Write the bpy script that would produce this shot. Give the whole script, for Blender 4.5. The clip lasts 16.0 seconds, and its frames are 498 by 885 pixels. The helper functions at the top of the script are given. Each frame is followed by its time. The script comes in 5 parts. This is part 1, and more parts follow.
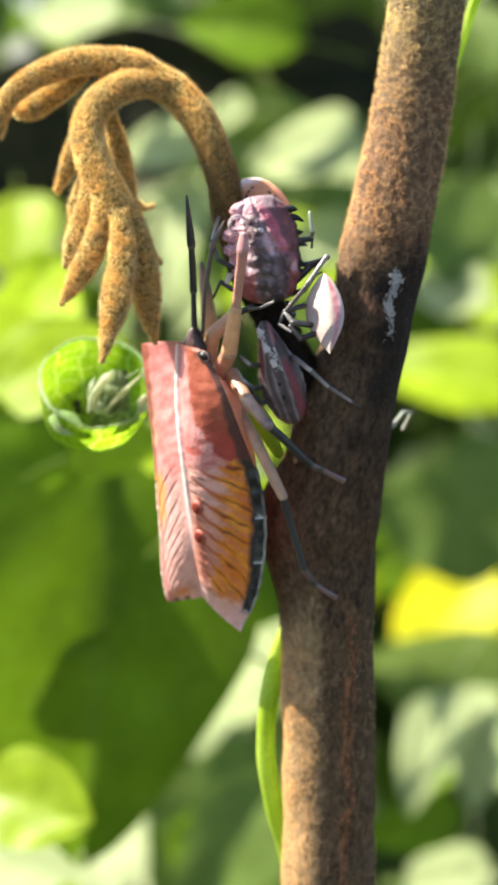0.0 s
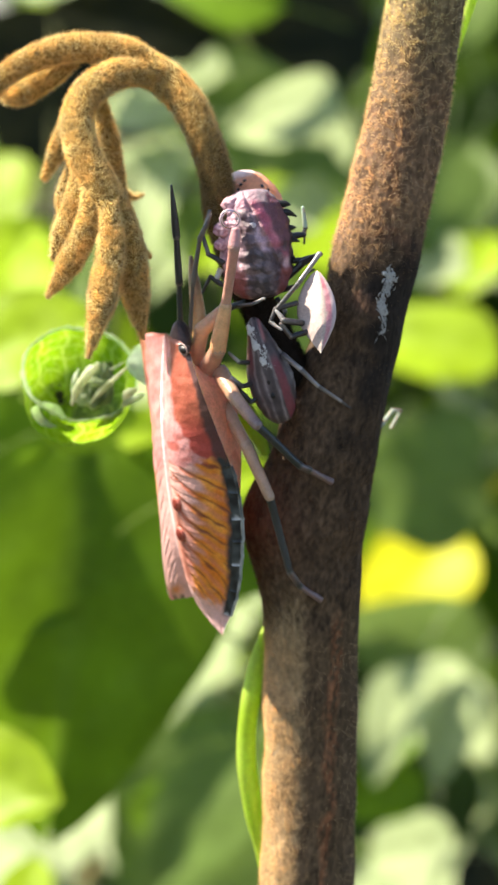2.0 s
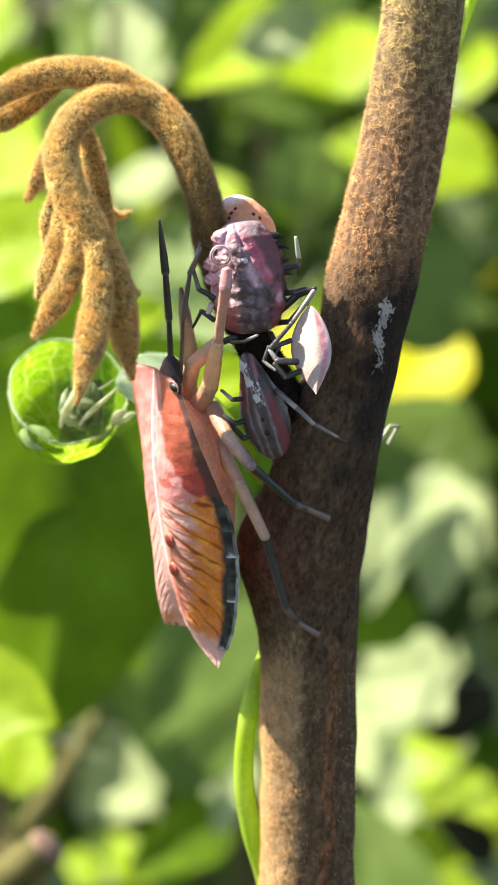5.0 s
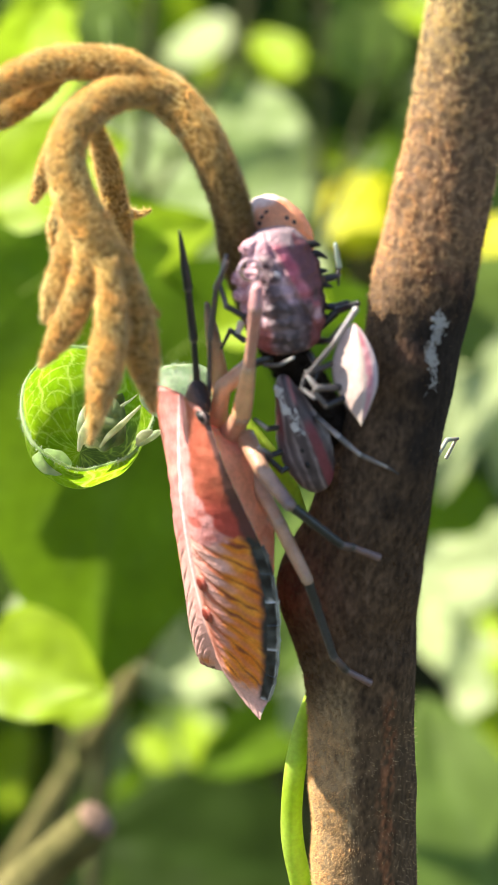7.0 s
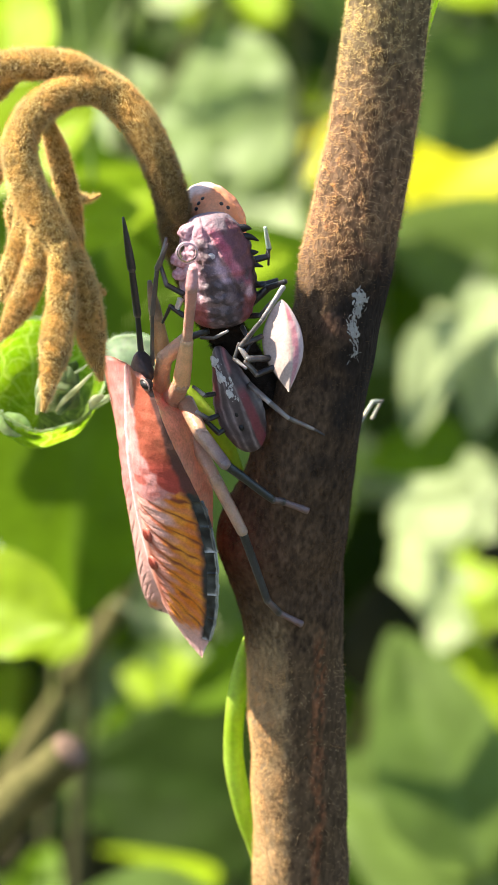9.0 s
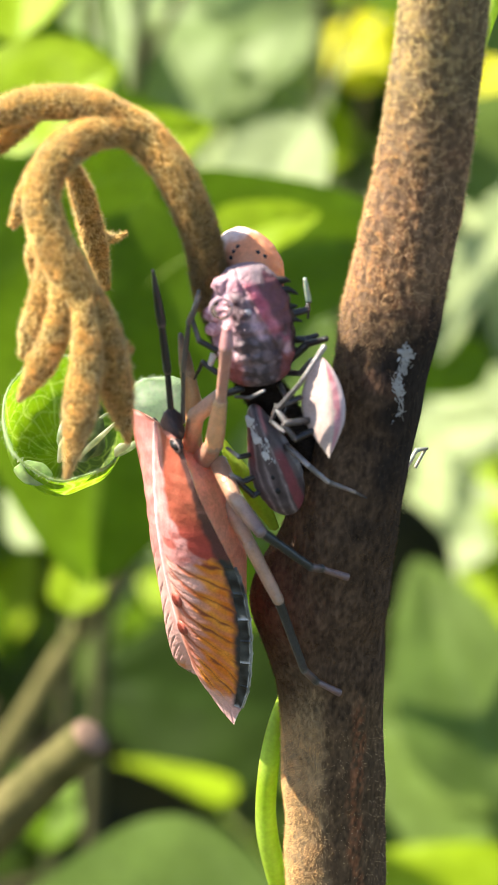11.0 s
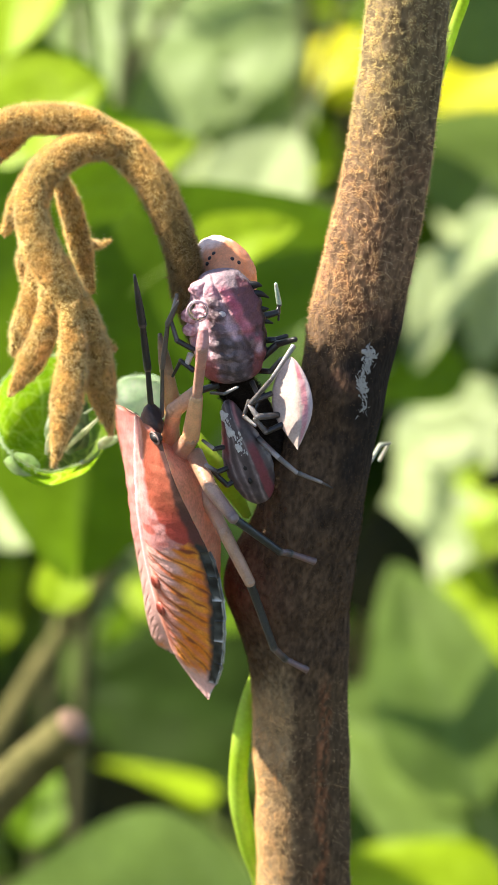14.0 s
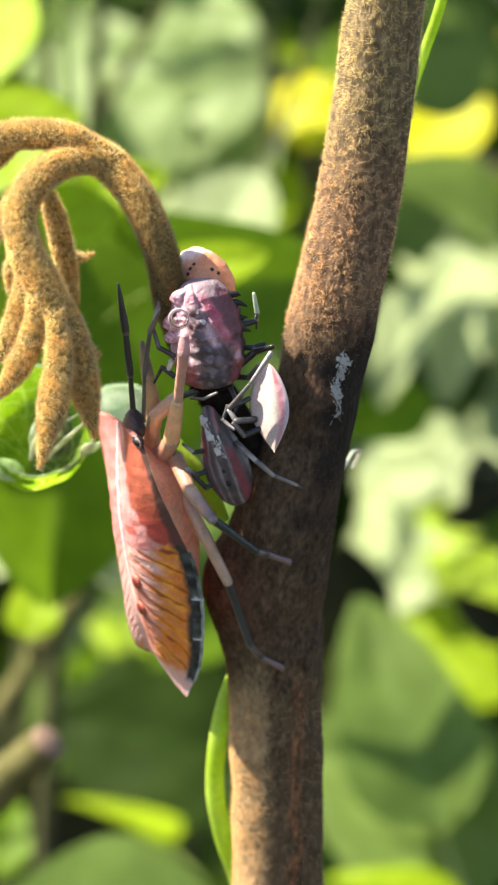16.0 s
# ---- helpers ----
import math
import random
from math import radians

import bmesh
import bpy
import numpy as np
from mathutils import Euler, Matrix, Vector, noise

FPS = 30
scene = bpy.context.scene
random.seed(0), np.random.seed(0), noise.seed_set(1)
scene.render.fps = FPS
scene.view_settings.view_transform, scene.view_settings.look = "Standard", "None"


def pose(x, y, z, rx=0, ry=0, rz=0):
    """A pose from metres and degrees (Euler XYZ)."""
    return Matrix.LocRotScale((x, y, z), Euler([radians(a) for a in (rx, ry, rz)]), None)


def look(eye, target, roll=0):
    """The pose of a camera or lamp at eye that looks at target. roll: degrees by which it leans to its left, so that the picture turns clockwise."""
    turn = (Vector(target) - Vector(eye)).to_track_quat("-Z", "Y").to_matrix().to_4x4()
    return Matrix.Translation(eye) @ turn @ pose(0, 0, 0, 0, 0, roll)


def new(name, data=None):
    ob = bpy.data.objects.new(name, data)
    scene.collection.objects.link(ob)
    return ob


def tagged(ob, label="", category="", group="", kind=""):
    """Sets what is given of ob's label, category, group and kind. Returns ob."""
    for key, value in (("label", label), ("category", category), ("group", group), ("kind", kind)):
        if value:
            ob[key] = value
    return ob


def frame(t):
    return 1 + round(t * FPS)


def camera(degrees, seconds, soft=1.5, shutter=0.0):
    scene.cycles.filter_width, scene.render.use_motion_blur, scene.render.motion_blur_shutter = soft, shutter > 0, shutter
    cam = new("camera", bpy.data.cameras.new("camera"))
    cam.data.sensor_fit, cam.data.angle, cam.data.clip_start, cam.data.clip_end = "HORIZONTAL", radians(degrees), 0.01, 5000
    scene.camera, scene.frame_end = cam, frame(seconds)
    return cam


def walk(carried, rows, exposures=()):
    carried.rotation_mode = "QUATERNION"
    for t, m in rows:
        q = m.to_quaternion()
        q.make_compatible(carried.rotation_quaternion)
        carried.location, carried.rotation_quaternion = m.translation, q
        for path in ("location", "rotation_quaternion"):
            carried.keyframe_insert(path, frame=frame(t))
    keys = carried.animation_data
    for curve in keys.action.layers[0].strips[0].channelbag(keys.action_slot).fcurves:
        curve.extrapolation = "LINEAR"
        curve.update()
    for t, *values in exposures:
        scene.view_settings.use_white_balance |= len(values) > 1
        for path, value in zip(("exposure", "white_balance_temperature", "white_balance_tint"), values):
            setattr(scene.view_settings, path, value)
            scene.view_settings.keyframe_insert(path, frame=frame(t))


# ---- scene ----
import itertools

# ---------------------------------------------------------------- camera
cam = camera(10.5, 16.0, soft=1.0)
cam.data.dof.use_dof = True
cam.data.dof.focus_distance = 0.159
cam.data.dof.aperture_fstop = 98.0
PATH = [
    (0, (-0.00548, -0.17388, 0.01544), (-0.00541, -0.02484, -0.00153), 1.17),
    (0.5, (-0.00504, -0.17597, 0.01594), (-0.00526, -0.02698, -0.00147), 1.48),
    (1, (-0.00529, -0.17474, 0.01524), (-0.00397, -0.02579, -0.00241), 1.87),
    (1.5, (-0.00690, -0.17144, 0.01617), (-0.00521, -0.02254, -0.00185), 2.22),
    (2, (-0.00699, -0.17019, 0.01789), (-0.00487, -0.02148, -0.00164), 2.39),
    (2.5, (-0.00716, -0.16931, 0.02001), (-0.00592, -0.02094, -0.00202), 2.38),
    (3, (-0.00618, -0.16700, 0.02474), (-0.00446, -0.01906, -0.00002), 2.26),
    (3.5, (-0.00749, -0.16599, 0.02695), (-0.00608, -0.01871, -0.00145), 2.31),
    (4, (-0.00778, -0.16593, 0.02856), (-0.00547, -0.01905, -0.00182), 2.17),
    (4.2, (-0.00816, -0.16559, 0.03009), (-0.00570, -0.01872, -0.00029), 2.15),
    (6.3, (-0.00677, -0.15758, 0.04404), (-0.00514, -0.01347, 0.00244), 0.31),
    (6.5, (-0.00700, -0.15600, 0.04554), (-0.00684, -0.01197, 0.00362), 0.2),
    (7, (-0.00555, -0.14182, 0.04149), (-0.00641, 0.00195, -0.00130), 0.18),
    (7.5, (-0.00498, -0.14522, 0.04223), (-0.00532, -0.00169, -0.00135), 0.06),
    (8, (-0.00469, -0.15011, 0.04446), (-0.00469, -0.00667, 0.00061), 0.0),
    (8.5, (-0.00354, -0.15340, 0.04501), (-0.00341, -0.01044, -0.00039), -0.06),
    (9, (-0.00219, -0.15581, 0.04761), (-0.00276, -0.01314, 0.00130), -0.1),
    (9.5, (-0.00235, -0.15219, 0.04965), (-0.00405, -0.01006, 0.00173), -0.25),
    (9.7, (-0.00234, -0.15085, 0.04981), (-0.00460, -0.00925, 0.00037), -0.3),
    (11.8, (-0.00400, -0.13983, 0.05890), (-0.00498, -0.00098, 0.00217), 0.31),
    (12, (-0.00324, -0.14051, 0.05964), (-0.00428, -0.00220, 0.00158), 0.34),
    (12.5, (-0.00328, -0.14473, 0.06142), (-0.00401, -0.00668, 0.00277), 0.27),
    (13, (-0.00300, -0.14848, 0.06257), (-0.00336, -0.00986, 0.00525), 0.28),
    (13.5, (-0.00220, -0.14956, 0.06053), (-0.00225, -0.00964, 0.00647), 0.38),
    (14, (-0.00266, -0.15335, 0.05785), (-0.00328, -0.01293, 0.00510), 0.48),
    (14.5, (-0.00354, -0.15835, 0.05808), (-0.00318, -0.01728, 0.00710), 0.62),
    (15, (-0.00348, -0.16092, 0.05739), (-0.00185, -0.01953, 0.00732), 0.86),
    (15.5, (-0.00358, -0.16011, 0.05745), (-0.00095, -0.01892, 0.00685), 1.03),
    (16, (-0.00371, -0.16008, 0.05740), (-0.00218, -0.01873, 0.00722), 0.93),
]
walk(cam, [(t, look(eye, target, roll)) for t, eye, target, roll in PATH])

# ---------------------------------------------------------------- light
TO_SUN = Vector((-0.63, 0.085, 0.77)).normalized()
world = bpy.data.worlds.new("world")
scene.world = world
world.use_nodes = True
sky = world.node_tree.nodes.new("ShaderNodeTexSky")
sky.sky_type, sky.sun_disc = "NISHITA", False
sky.sun_elevation = math.asin(TO_SUN.z)
sky.sun_rotation = math.atan2(TO_SUN.x, TO_SUN.y)
world.node_tree.nodes["Background"].inputs["Strength"].default_value = 0.075
world.node_tree.links.new(sky.outputs["Color"], world.node_tree.nodes["Background"].inputs["Color"])
sun = new("sun", bpy.data.lights.new("sun", "SUN"))
sun.data.energy, sun.data.angle, sun.data.color = 5.0, radians(0.55), (1.0, 0.91, 0.76)
sun.matrix_world = look(TO_SUN * 3.0, (0, 0, 0))
scene.view_settings.exposure = 1.5

MM = 0.001
DOWN = -0.62  # the ground, in metres


# ---------------------------------------------------------------- materials
def material(name, rough=0.5, spec=0.5, scale=600.0, low=0.75, high=1.2, bump=0.3, bump_scale=1500.0, color=None,
             through_light=0.0, tinted=True, coat=0.0, fine=None, stretch=1.0, flesh=0.0, depth=0.0008):
    """A surface whose colour (the mesh's own tint or one colour) is broken up by noise at two scales, with fine relief."""
    m = bpy.data.materials.new(name)
    m.use_nodes = True
    nt = m.node_tree
    nodes, link = nt.nodes, nt.links.new
    bsdf = nodes["Principled BSDF"]
    where = nodes.new("ShaderNodeTexCoord")
    drawn = nodes.new("ShaderNodeMapping")
    drawn.inputs["Scale"].default_value = (1.0, 1.0, stretch)
    link(where.outputs["Object"], drawn.inputs["Vector"])
    coarse = nodes.new("ShaderNodeTexNoise")
    coarse.inputs["Scale"].default_value, coarse.inputs["Detail"].default_value = scale, 4.0
    link(drawn.outputs["Vector"], coarse.inputs["Vector"])
    small = nodes.new("ShaderNodeTexNoise")
    small.inputs["Scale"].default_value, small.inputs["Detail"].default_value = fine or scale * 7, 5.0
    link(drawn.outputs["Vector"], small.inputs["Vector"])
    both = nodes.new("ShaderNodeMath")
    both.operation = "ADD"
    link(coarse.outputs["Fac"], both.inputs[0])
    link(small.outputs["Fac"], both.inputs[1])
    ramp = nodes.new("ShaderNodeMapRange")
    ramp.inputs["From Min"].default_value, ramp.inputs["From Max"].default_value = 0.7, 1.3
    ramp.inputs["To Min"].default_value, ramp.inputs["To Max"].default_value = low, high
    link(both.outputs[0], ramp.inputs["Value"])
    if tinted:
        tint = nodes.new("ShaderNodeVertexColor")
        tint.layer_name = "tint"
        source = tint.outputs["Color"]
    else:
        rgb = nodes.new("ShaderNodeRGB")
        rgb.outputs[0].default_value = (*color, 1)
        source = rgb.outputs[0]
    times = nodes.new("ShaderNodeVectorMath")
    times.operation = "SCALE"
    link(source, times.inputs[0])
    link(ramp.outputs["Result"], times.inputs["Scale"])
    link(times.outputs[0], bsdf.inputs["Base Color"])
    bsdf.inputs["Roughness"].default_value = rough
    bsdf.inputs["Specular IOR Level"].default_value = spec
    bsdf.inputs["Coat Weight"].default_value = coat
    bsdf.inputs["Coat Roughness"].default_value = 0.2
    if flesh:
        bsdf.inputs["Subsurface Weight"].default_value = flesh
        bsdf.inputs["Subsurface Radius"].default_value = (1.0, 0.45, 0.3)
        bsdf.inputs["Subsurface Scale"].default_value = depth
    if bump:
        relief = nodes.new("ShaderNodeTexNoise")
        relief.inputs["Scale"].default_value, relief.inputs["Detail"].default_value = bump_scale, 4.0
        link(drawn.outputs["Vector"], relief.inputs["Vector"])
        b = nodes.new("ShaderNodeBump")
        b.inputs["Strength"].default_value, b.inputs["Distance"].default_value = bump, 0.0002
        link(relief.outputs["Fac"], b.inputs["Height"])
        link(b.outputs["Normal"], bsdf.inputs["Normal"])
    if through_light:
        lit = nodes.new("ShaderNodeBsdfTranslucent")
        mix = nodes.new("ShaderNodeMixShader")
        mix.inputs[0].default_value = through_light
        link(times.outputs[0], lit.inputs["Color"])
        link(bsdf.outputs[0], mix.inputs[1])
        link(lit.outputs[0], mix.inputs[2])
        link(mix.outputs[0], nodes["Material Output"].inputs["Surface"])
    return m


BARK = material("bark", rough=0.85, spec=0.2, scale=2000, low=0.5, high=1.45, bump=0.9, bump_scale=2600, stretch=0.45, fine=5200)
FELT = material("felt", rough=0.8, spec=0.15, scale=1500, low=0.8, high=1.18, bump=0.6, bump_scale=4200, fine=6000)
FUZZ = material("fuzz", rough=0.5, spec=0.4, scale=900, low=0.8, high=1.25, bump=0, through_light=0.65)
SHELL = material("shell", rough=0.42, spec=0.4, scale=1100, low=0.80, high=1.16, bump=0.3, bump_scale=2200, coat=0.04)
DULL = material("dull_shell", rough=0.5, spec=0.4, scale=1600, low=0.65, high=1.3, bump=0.9, bump_scale=2200)
LEG = material("leg", rough=0.3, spec=0.55, scale=1500, low=0.82, high=1.15, bump=0.4, bump_scale=4000, flesh=0.2, depth=0.0004, coat=0.15)
BELLY = material("soft_belly", rough=0.5, spec=0.3, scale=900, low=0.75, high=1.2, bump=0.5, bump_scale=1500, through_light=0.5, flesh=0.6, depth=0.002)
WAX = material("wax", rough=0.8, spec=0.3, scale=2500, low=0.7, high=1.1, bump=0.8, bump_scale=5000)
LEAF = material("leaf", rough=0.45, spec=0.16, scale=60, low=0.75, high=1.25, bump=0.2, bump_scale=300, through_light=0.45)
GLOSSY_LEAF = material("glossy_leaf", rough=0.40, spec=0.3, scale=60, low=0.75, high=1.25, bump=0.1, bump_scale=300, through_light=0.45)
THIN_LEAF = material("thin_leaf", rough=0.5, spec=0.3, scale=400, low=0.8, high=1.2, bump=0.4, bump_scale=1500, through_light=0.65)
VINE = material("vine", rough=0.45, spec=0.4, scale=500, low=0.85, high=1.15, bump=0.2, bump_scale=1500, through_light=0.5)
WATER = bpy.data.materials.new("water")
WATER.use_nodes = True
WATER.node_tree.nodes["Principled BSDF"].inputs["Roughness"].default_value = 0.03
WATER.node_tree.nodes["Principled BSDF"].inputs["Transmission Weight"].default_value = 1.0
WATER.node_tree.nodes["Principled BSDF"].inputs["IOR"].default_value = 1.33
WATER.node_tree.nodes["Principled BSDF"].inputs["Base Color"].default_value = (1.0, 0.93, 0.95, 1)
SOIL = material("soil", rough=0.95, spec=0.1, scale=8, low=0.5, high=1.4, bump=0.6, bump_scale=60, color=(0.06, 0.055, 0.03), tinted=False)


# ---------------------------------------------------------------- shaping
def mesh_of(name, verts, faces, tints=None, smooth=True):
    """A mesh from places in millimetres, with a colour for each vertex."""
    me = bpy.data.meshes.new(name)
    me.from_pydata([(v[0] * MM, v[1] * MM, v[2] * MM) for v in verts], [], faces)
    if tints is not None:
        col = me.color_attributes.new("tint", "FLOAT_COLOR", "POINT")
        flat = np.ones((len(verts), 4), dtype=np.float32)
        flat[:, :3] = np.asarray(tints, dtype=np.float32).reshape(-1, 3)
        col.data.foreach_set("color", flat.ravel())
    if smooth:
        me.polygons.foreach_set("use_smooth", [True] * len(me.polygons))
    me.update()
    return me


def part(name, me, mat, parent, label=""):
    """One mesh object under a thing or under a part."""
    ob = new(name, me)
    me.materials.append(mat)
    ob.parent = parent
    return tagged(ob, label) if label else ob


def thing(name, label, category, group="", kind=""):
    return tagged(new(name), label, category, group, kind)


def spline(points, n):
    """n places along a smooth line through the points, by Catmull and Rom."""
    p = [np.array(q, float) for q in points]
    p = [2 * p[0] - p[1], *p, 2 * p[-1] - p[-2]]
    out = []
    for u in np.linspace(0, len(points) - 1 - 1e-6, n):
        k, f = int(u), u - int(u)
        a, b, c, d = p[k:k + 4]
        out.append(0.5 * (2 * b + (c - a) * f + (2 * a - 5 * b + 4 * c - d) * f * f + (3 * b - a - 3 * c + d) * f ** 3))
    return np.array(out)


def frames_along(line):
    """Tangent and two directions across at each place of a line, with no twist."""
    tan = np.gradient(line, axis=0)
    tan /= np.linalg.norm(tan, axis=1)[:, None]
    side = np.cross(tan[0], (0.3, 1, 0.2))
    side /= np.linalg.norm(side)
    sides = []
    for t in tan:
        side = side - t * (side @ t)
        side /= np.linalg.norm(side)
        sides.append(side)
    sides = np.array(sides)
    return tan, sides, np.cross(tan, sides)


def tube(points, radii, n=24, seg=14, wobble=0.0, flat=1.0, paint=None, swell=None, cap=True, seed=0):
    """A tapered round limb along a smooth line: vertices, faces, tints, and for each vertex its outward direction."""
    line = spline(points, n)
    rad = np.interp(np.linspace(0, 1, n), np.linspace(0, 1, len(radii)), radii)
    tan, a, b = frames_along(line)
    verts, tints, outs = [], [], []
    for i in range(n):
        for j in range(seg):
            w = 2 * math.pi * j / seg
            d = a[i] * math.cos(w) + b[i] * flat * math.sin(w)
            r = rad[i]
            if wobble:
                r *= 1 + wobble * noise.noise(Vector(line[i] * 0.35 + d * 0.8) + Vector((seed * 7.1, 0, 0)))
            if swell:
                r *= swell(line[i], d)
            v = line[i] + d * r
            verts.append(v)
            outs.append(d / np.linalg.norm(d))
            tints.append(paint(i / (n - 1), v, d) if paint else (1, 1, 1))
    faces = [(i * seg + j, i * seg + (j + 1) % seg, (i + 1) * seg + (j + 1) % seg, (i + 1) * seg + j) for i in range(n - 1) for j in range(seg)]
    if cap:
        for i, s in ((0, -1), (n - 1, 1)):
            k = len(verts)
            verts.append(line[i] + tan[i] * rad[i] * 0.5 * s)
            tints.append(tints[i * seg])
            outs.append(tan[i] * s)
            ring = [i * seg + j for j in range(seg)]
            faces += [(ring[j], ring[(j + 1) % seg], k)[::s] for j in range(seg)]
    return verts, faces, tints, outs


def joined(*shapes):
    """Several (vertices, faces, tints, ...) as one."""
    verts, faces, tints = [], [], []
    for s in shapes:
        k = len(verts)
        verts += list(s[0])
        faces += [tuple(i + k for i in f) for f in s[1]]
        tints += list(s[2])
    return verts, faces, tints


def hair(shape, count, length, thick, paint, seed, droop=0.0, keep=None, grow=None):
    """Short tapered hairs standing on a tube's surface."""
    rnd = np.random.RandomState(seed)
    verts, faces, _, outs = shape
    verts, outs = np.array(verts), np.array(outs)
    quads = np.array([f for f in faces if len(f) == 4])
    area = np.linalg.norm(np.cross(verts[quads[:, 1]] - verts[quads[:, 0]], verts[quads[:, 3]] - verts[quads[:, 0]]), axis=1)
    pick = quads[rnd.choice(len(quads), count, p=area / area.sum())]
    u, v = rnd.rand(count, 1), rnd.rand(count, 1)
    mix = lambda q: q[pick[:, 0]] * (1 - u) * (1 - v) + q[pick[:, 1]] * u * (1 - v) + q[pick[:, 2]] * u * v + q[pick[:, 3]] * (1 - u) * v
    root, out = mix(verts), mix(outs)
    if keep is not None:
        ok = np.array([rnd.rand() < keep(p) for p in root])
        root, out = root[ok], out[ok]
    k = len(root)
    way = out + rnd.normal(0, 0.55, (k, 3)) + np.array((0, 0, -droop))
    way /= np.linalg.norm(way, axis=1)[:, None]
    size = length * rnd.uniform(0.5, 1.4, (k, 1))
    if grow is not None:
        size = size * np.array([[grow(p)] for p in root])
    across = np.cross(way, rnd.normal(0, 1, (k, 3)))
    across /= np.linalg.norm(across, axis=1)[:, None]
    other = np.cross(way, across)
    bend = rnd.normal(0, 0.25, (k, 3)) * size
    base = root - out * 0.03
    vs = np.stack([base + across * thick, base - across * thick * 0.5 + other * thick * 0.87, base - across * thick * 0.5 - other * thick * 0.87,
                   root + way * size + bend], 1).reshape(-1, 3)
    fs = [(4 * i + a, 4 * i + b, 4 * i + 3) for i in range(k) for a, b in ((0, 1), (1, 2), (2, 0))]
    shade = rnd.uniform(0.72, 1.15, k)
    tints = np.repeat(np.array([np.array(paint(p)) * s for p, s in zip(root, shade)]), 4, axis=0)
    return vs, fs, tints


def unit(v):
    v = np.array(v, float)
    return v / np.linalg.norm(v)


def blend(a, b, f):
    f = min(1.0, max(0.0, f))
    return tuple(x + (y - x) * f for x, y in zip(a, b))


def step(lo, hi, x):
    f = min(1.0, max(0.0, (x - lo) / (hi - lo)))
    return f * f * (3 - 2 * f)


def grain(p, s, seed=0.0):
    return noise.noise(Vector((p[0] * s + seed, p[1] * s, p[2] * s)))


def tufts(p, a, b, sa, sb):
    """Two scales of grain in a turned space, for clumps of hair and the shade painted between them."""
    q = (0.61 * p[0] + 0.52 * p[1] + 0.60 * p[2], -0.75 * p[0] + 0.62 * p[1] + 0.23 * p[2], -0.25 * p[0] - 0.59 * p[1] + 0.77 * p[2])
    return grain(q, a, sa) + 0.45 * grain((q[1], q[2], q[0]), b, sb)


def ellipsoid(centre, axes, size, paint, nu=40, nv=28, shape=None, square=1.0):
    """A closed rounded body: three unit directions across, along and outward, with half sizes; shape(u, v) scales the half sizes."""
    A, B, C = (np.array(q, float) for q in axes)
    verts, tints = [], []
    for i in range(nv + 1):
        lat = -math.pi / 2 + math.pi * i / nv
        for j in range(nu):
            lon = 2 * math.pi * j / nu
            ring = max(0.0, math.cos(lat)) ** square
            u, v, w = ring * math.cos(lon), math.sin(lat), ring * math.sin(lon)
            k = shape(u, v, w) if shape else (1, 1, 1)
            verts.append(np.array(centre) + A * u * size[0] * k[0] + B * v * size[1] * k[1] + C * w * size[2] * k[2])
            tints.append(paint(u, v, w))
    faces = [(i * nu + j, i * nu + (j + 1) % nu, (i + 1) * nu + (j + 1) % nu, (i + 1) * nu + j) for i in range(nv) for j in range(nu)]
    return verts, faces, tints


def axes_for(along, outward):
    B = unit(along)
    C = np.array(outward, float)
    C = unit(C - B * (C @ B))
    return np.cross(B, C), B, C


# ---------------------------------------------------------------- ground
def ground():
    bm = bmesh.new()
    bmesh.ops.create_grid(bm, x_segments=60, y_segments=60, size=1.0)
    for v in bm.verts:
        r = max(abs(v.co.x), abs(v.co.y))
        v.co = v.co * (0.6 + 60 * r ** 3)
        v.co.z = DOWN + 0.03 * noise.noise(v.co * 3)
    me = bpy.data.meshes.new("ground")
    bm.to_mesh(me)
    bm.free()
    ob = new("ground", me)
    me.materials.append(SOIL)
    tagged(ob, "dark earth under the shrubs, dim and shaded", "ground", kind="structure")


ground()

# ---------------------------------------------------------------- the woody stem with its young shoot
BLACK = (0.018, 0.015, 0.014)


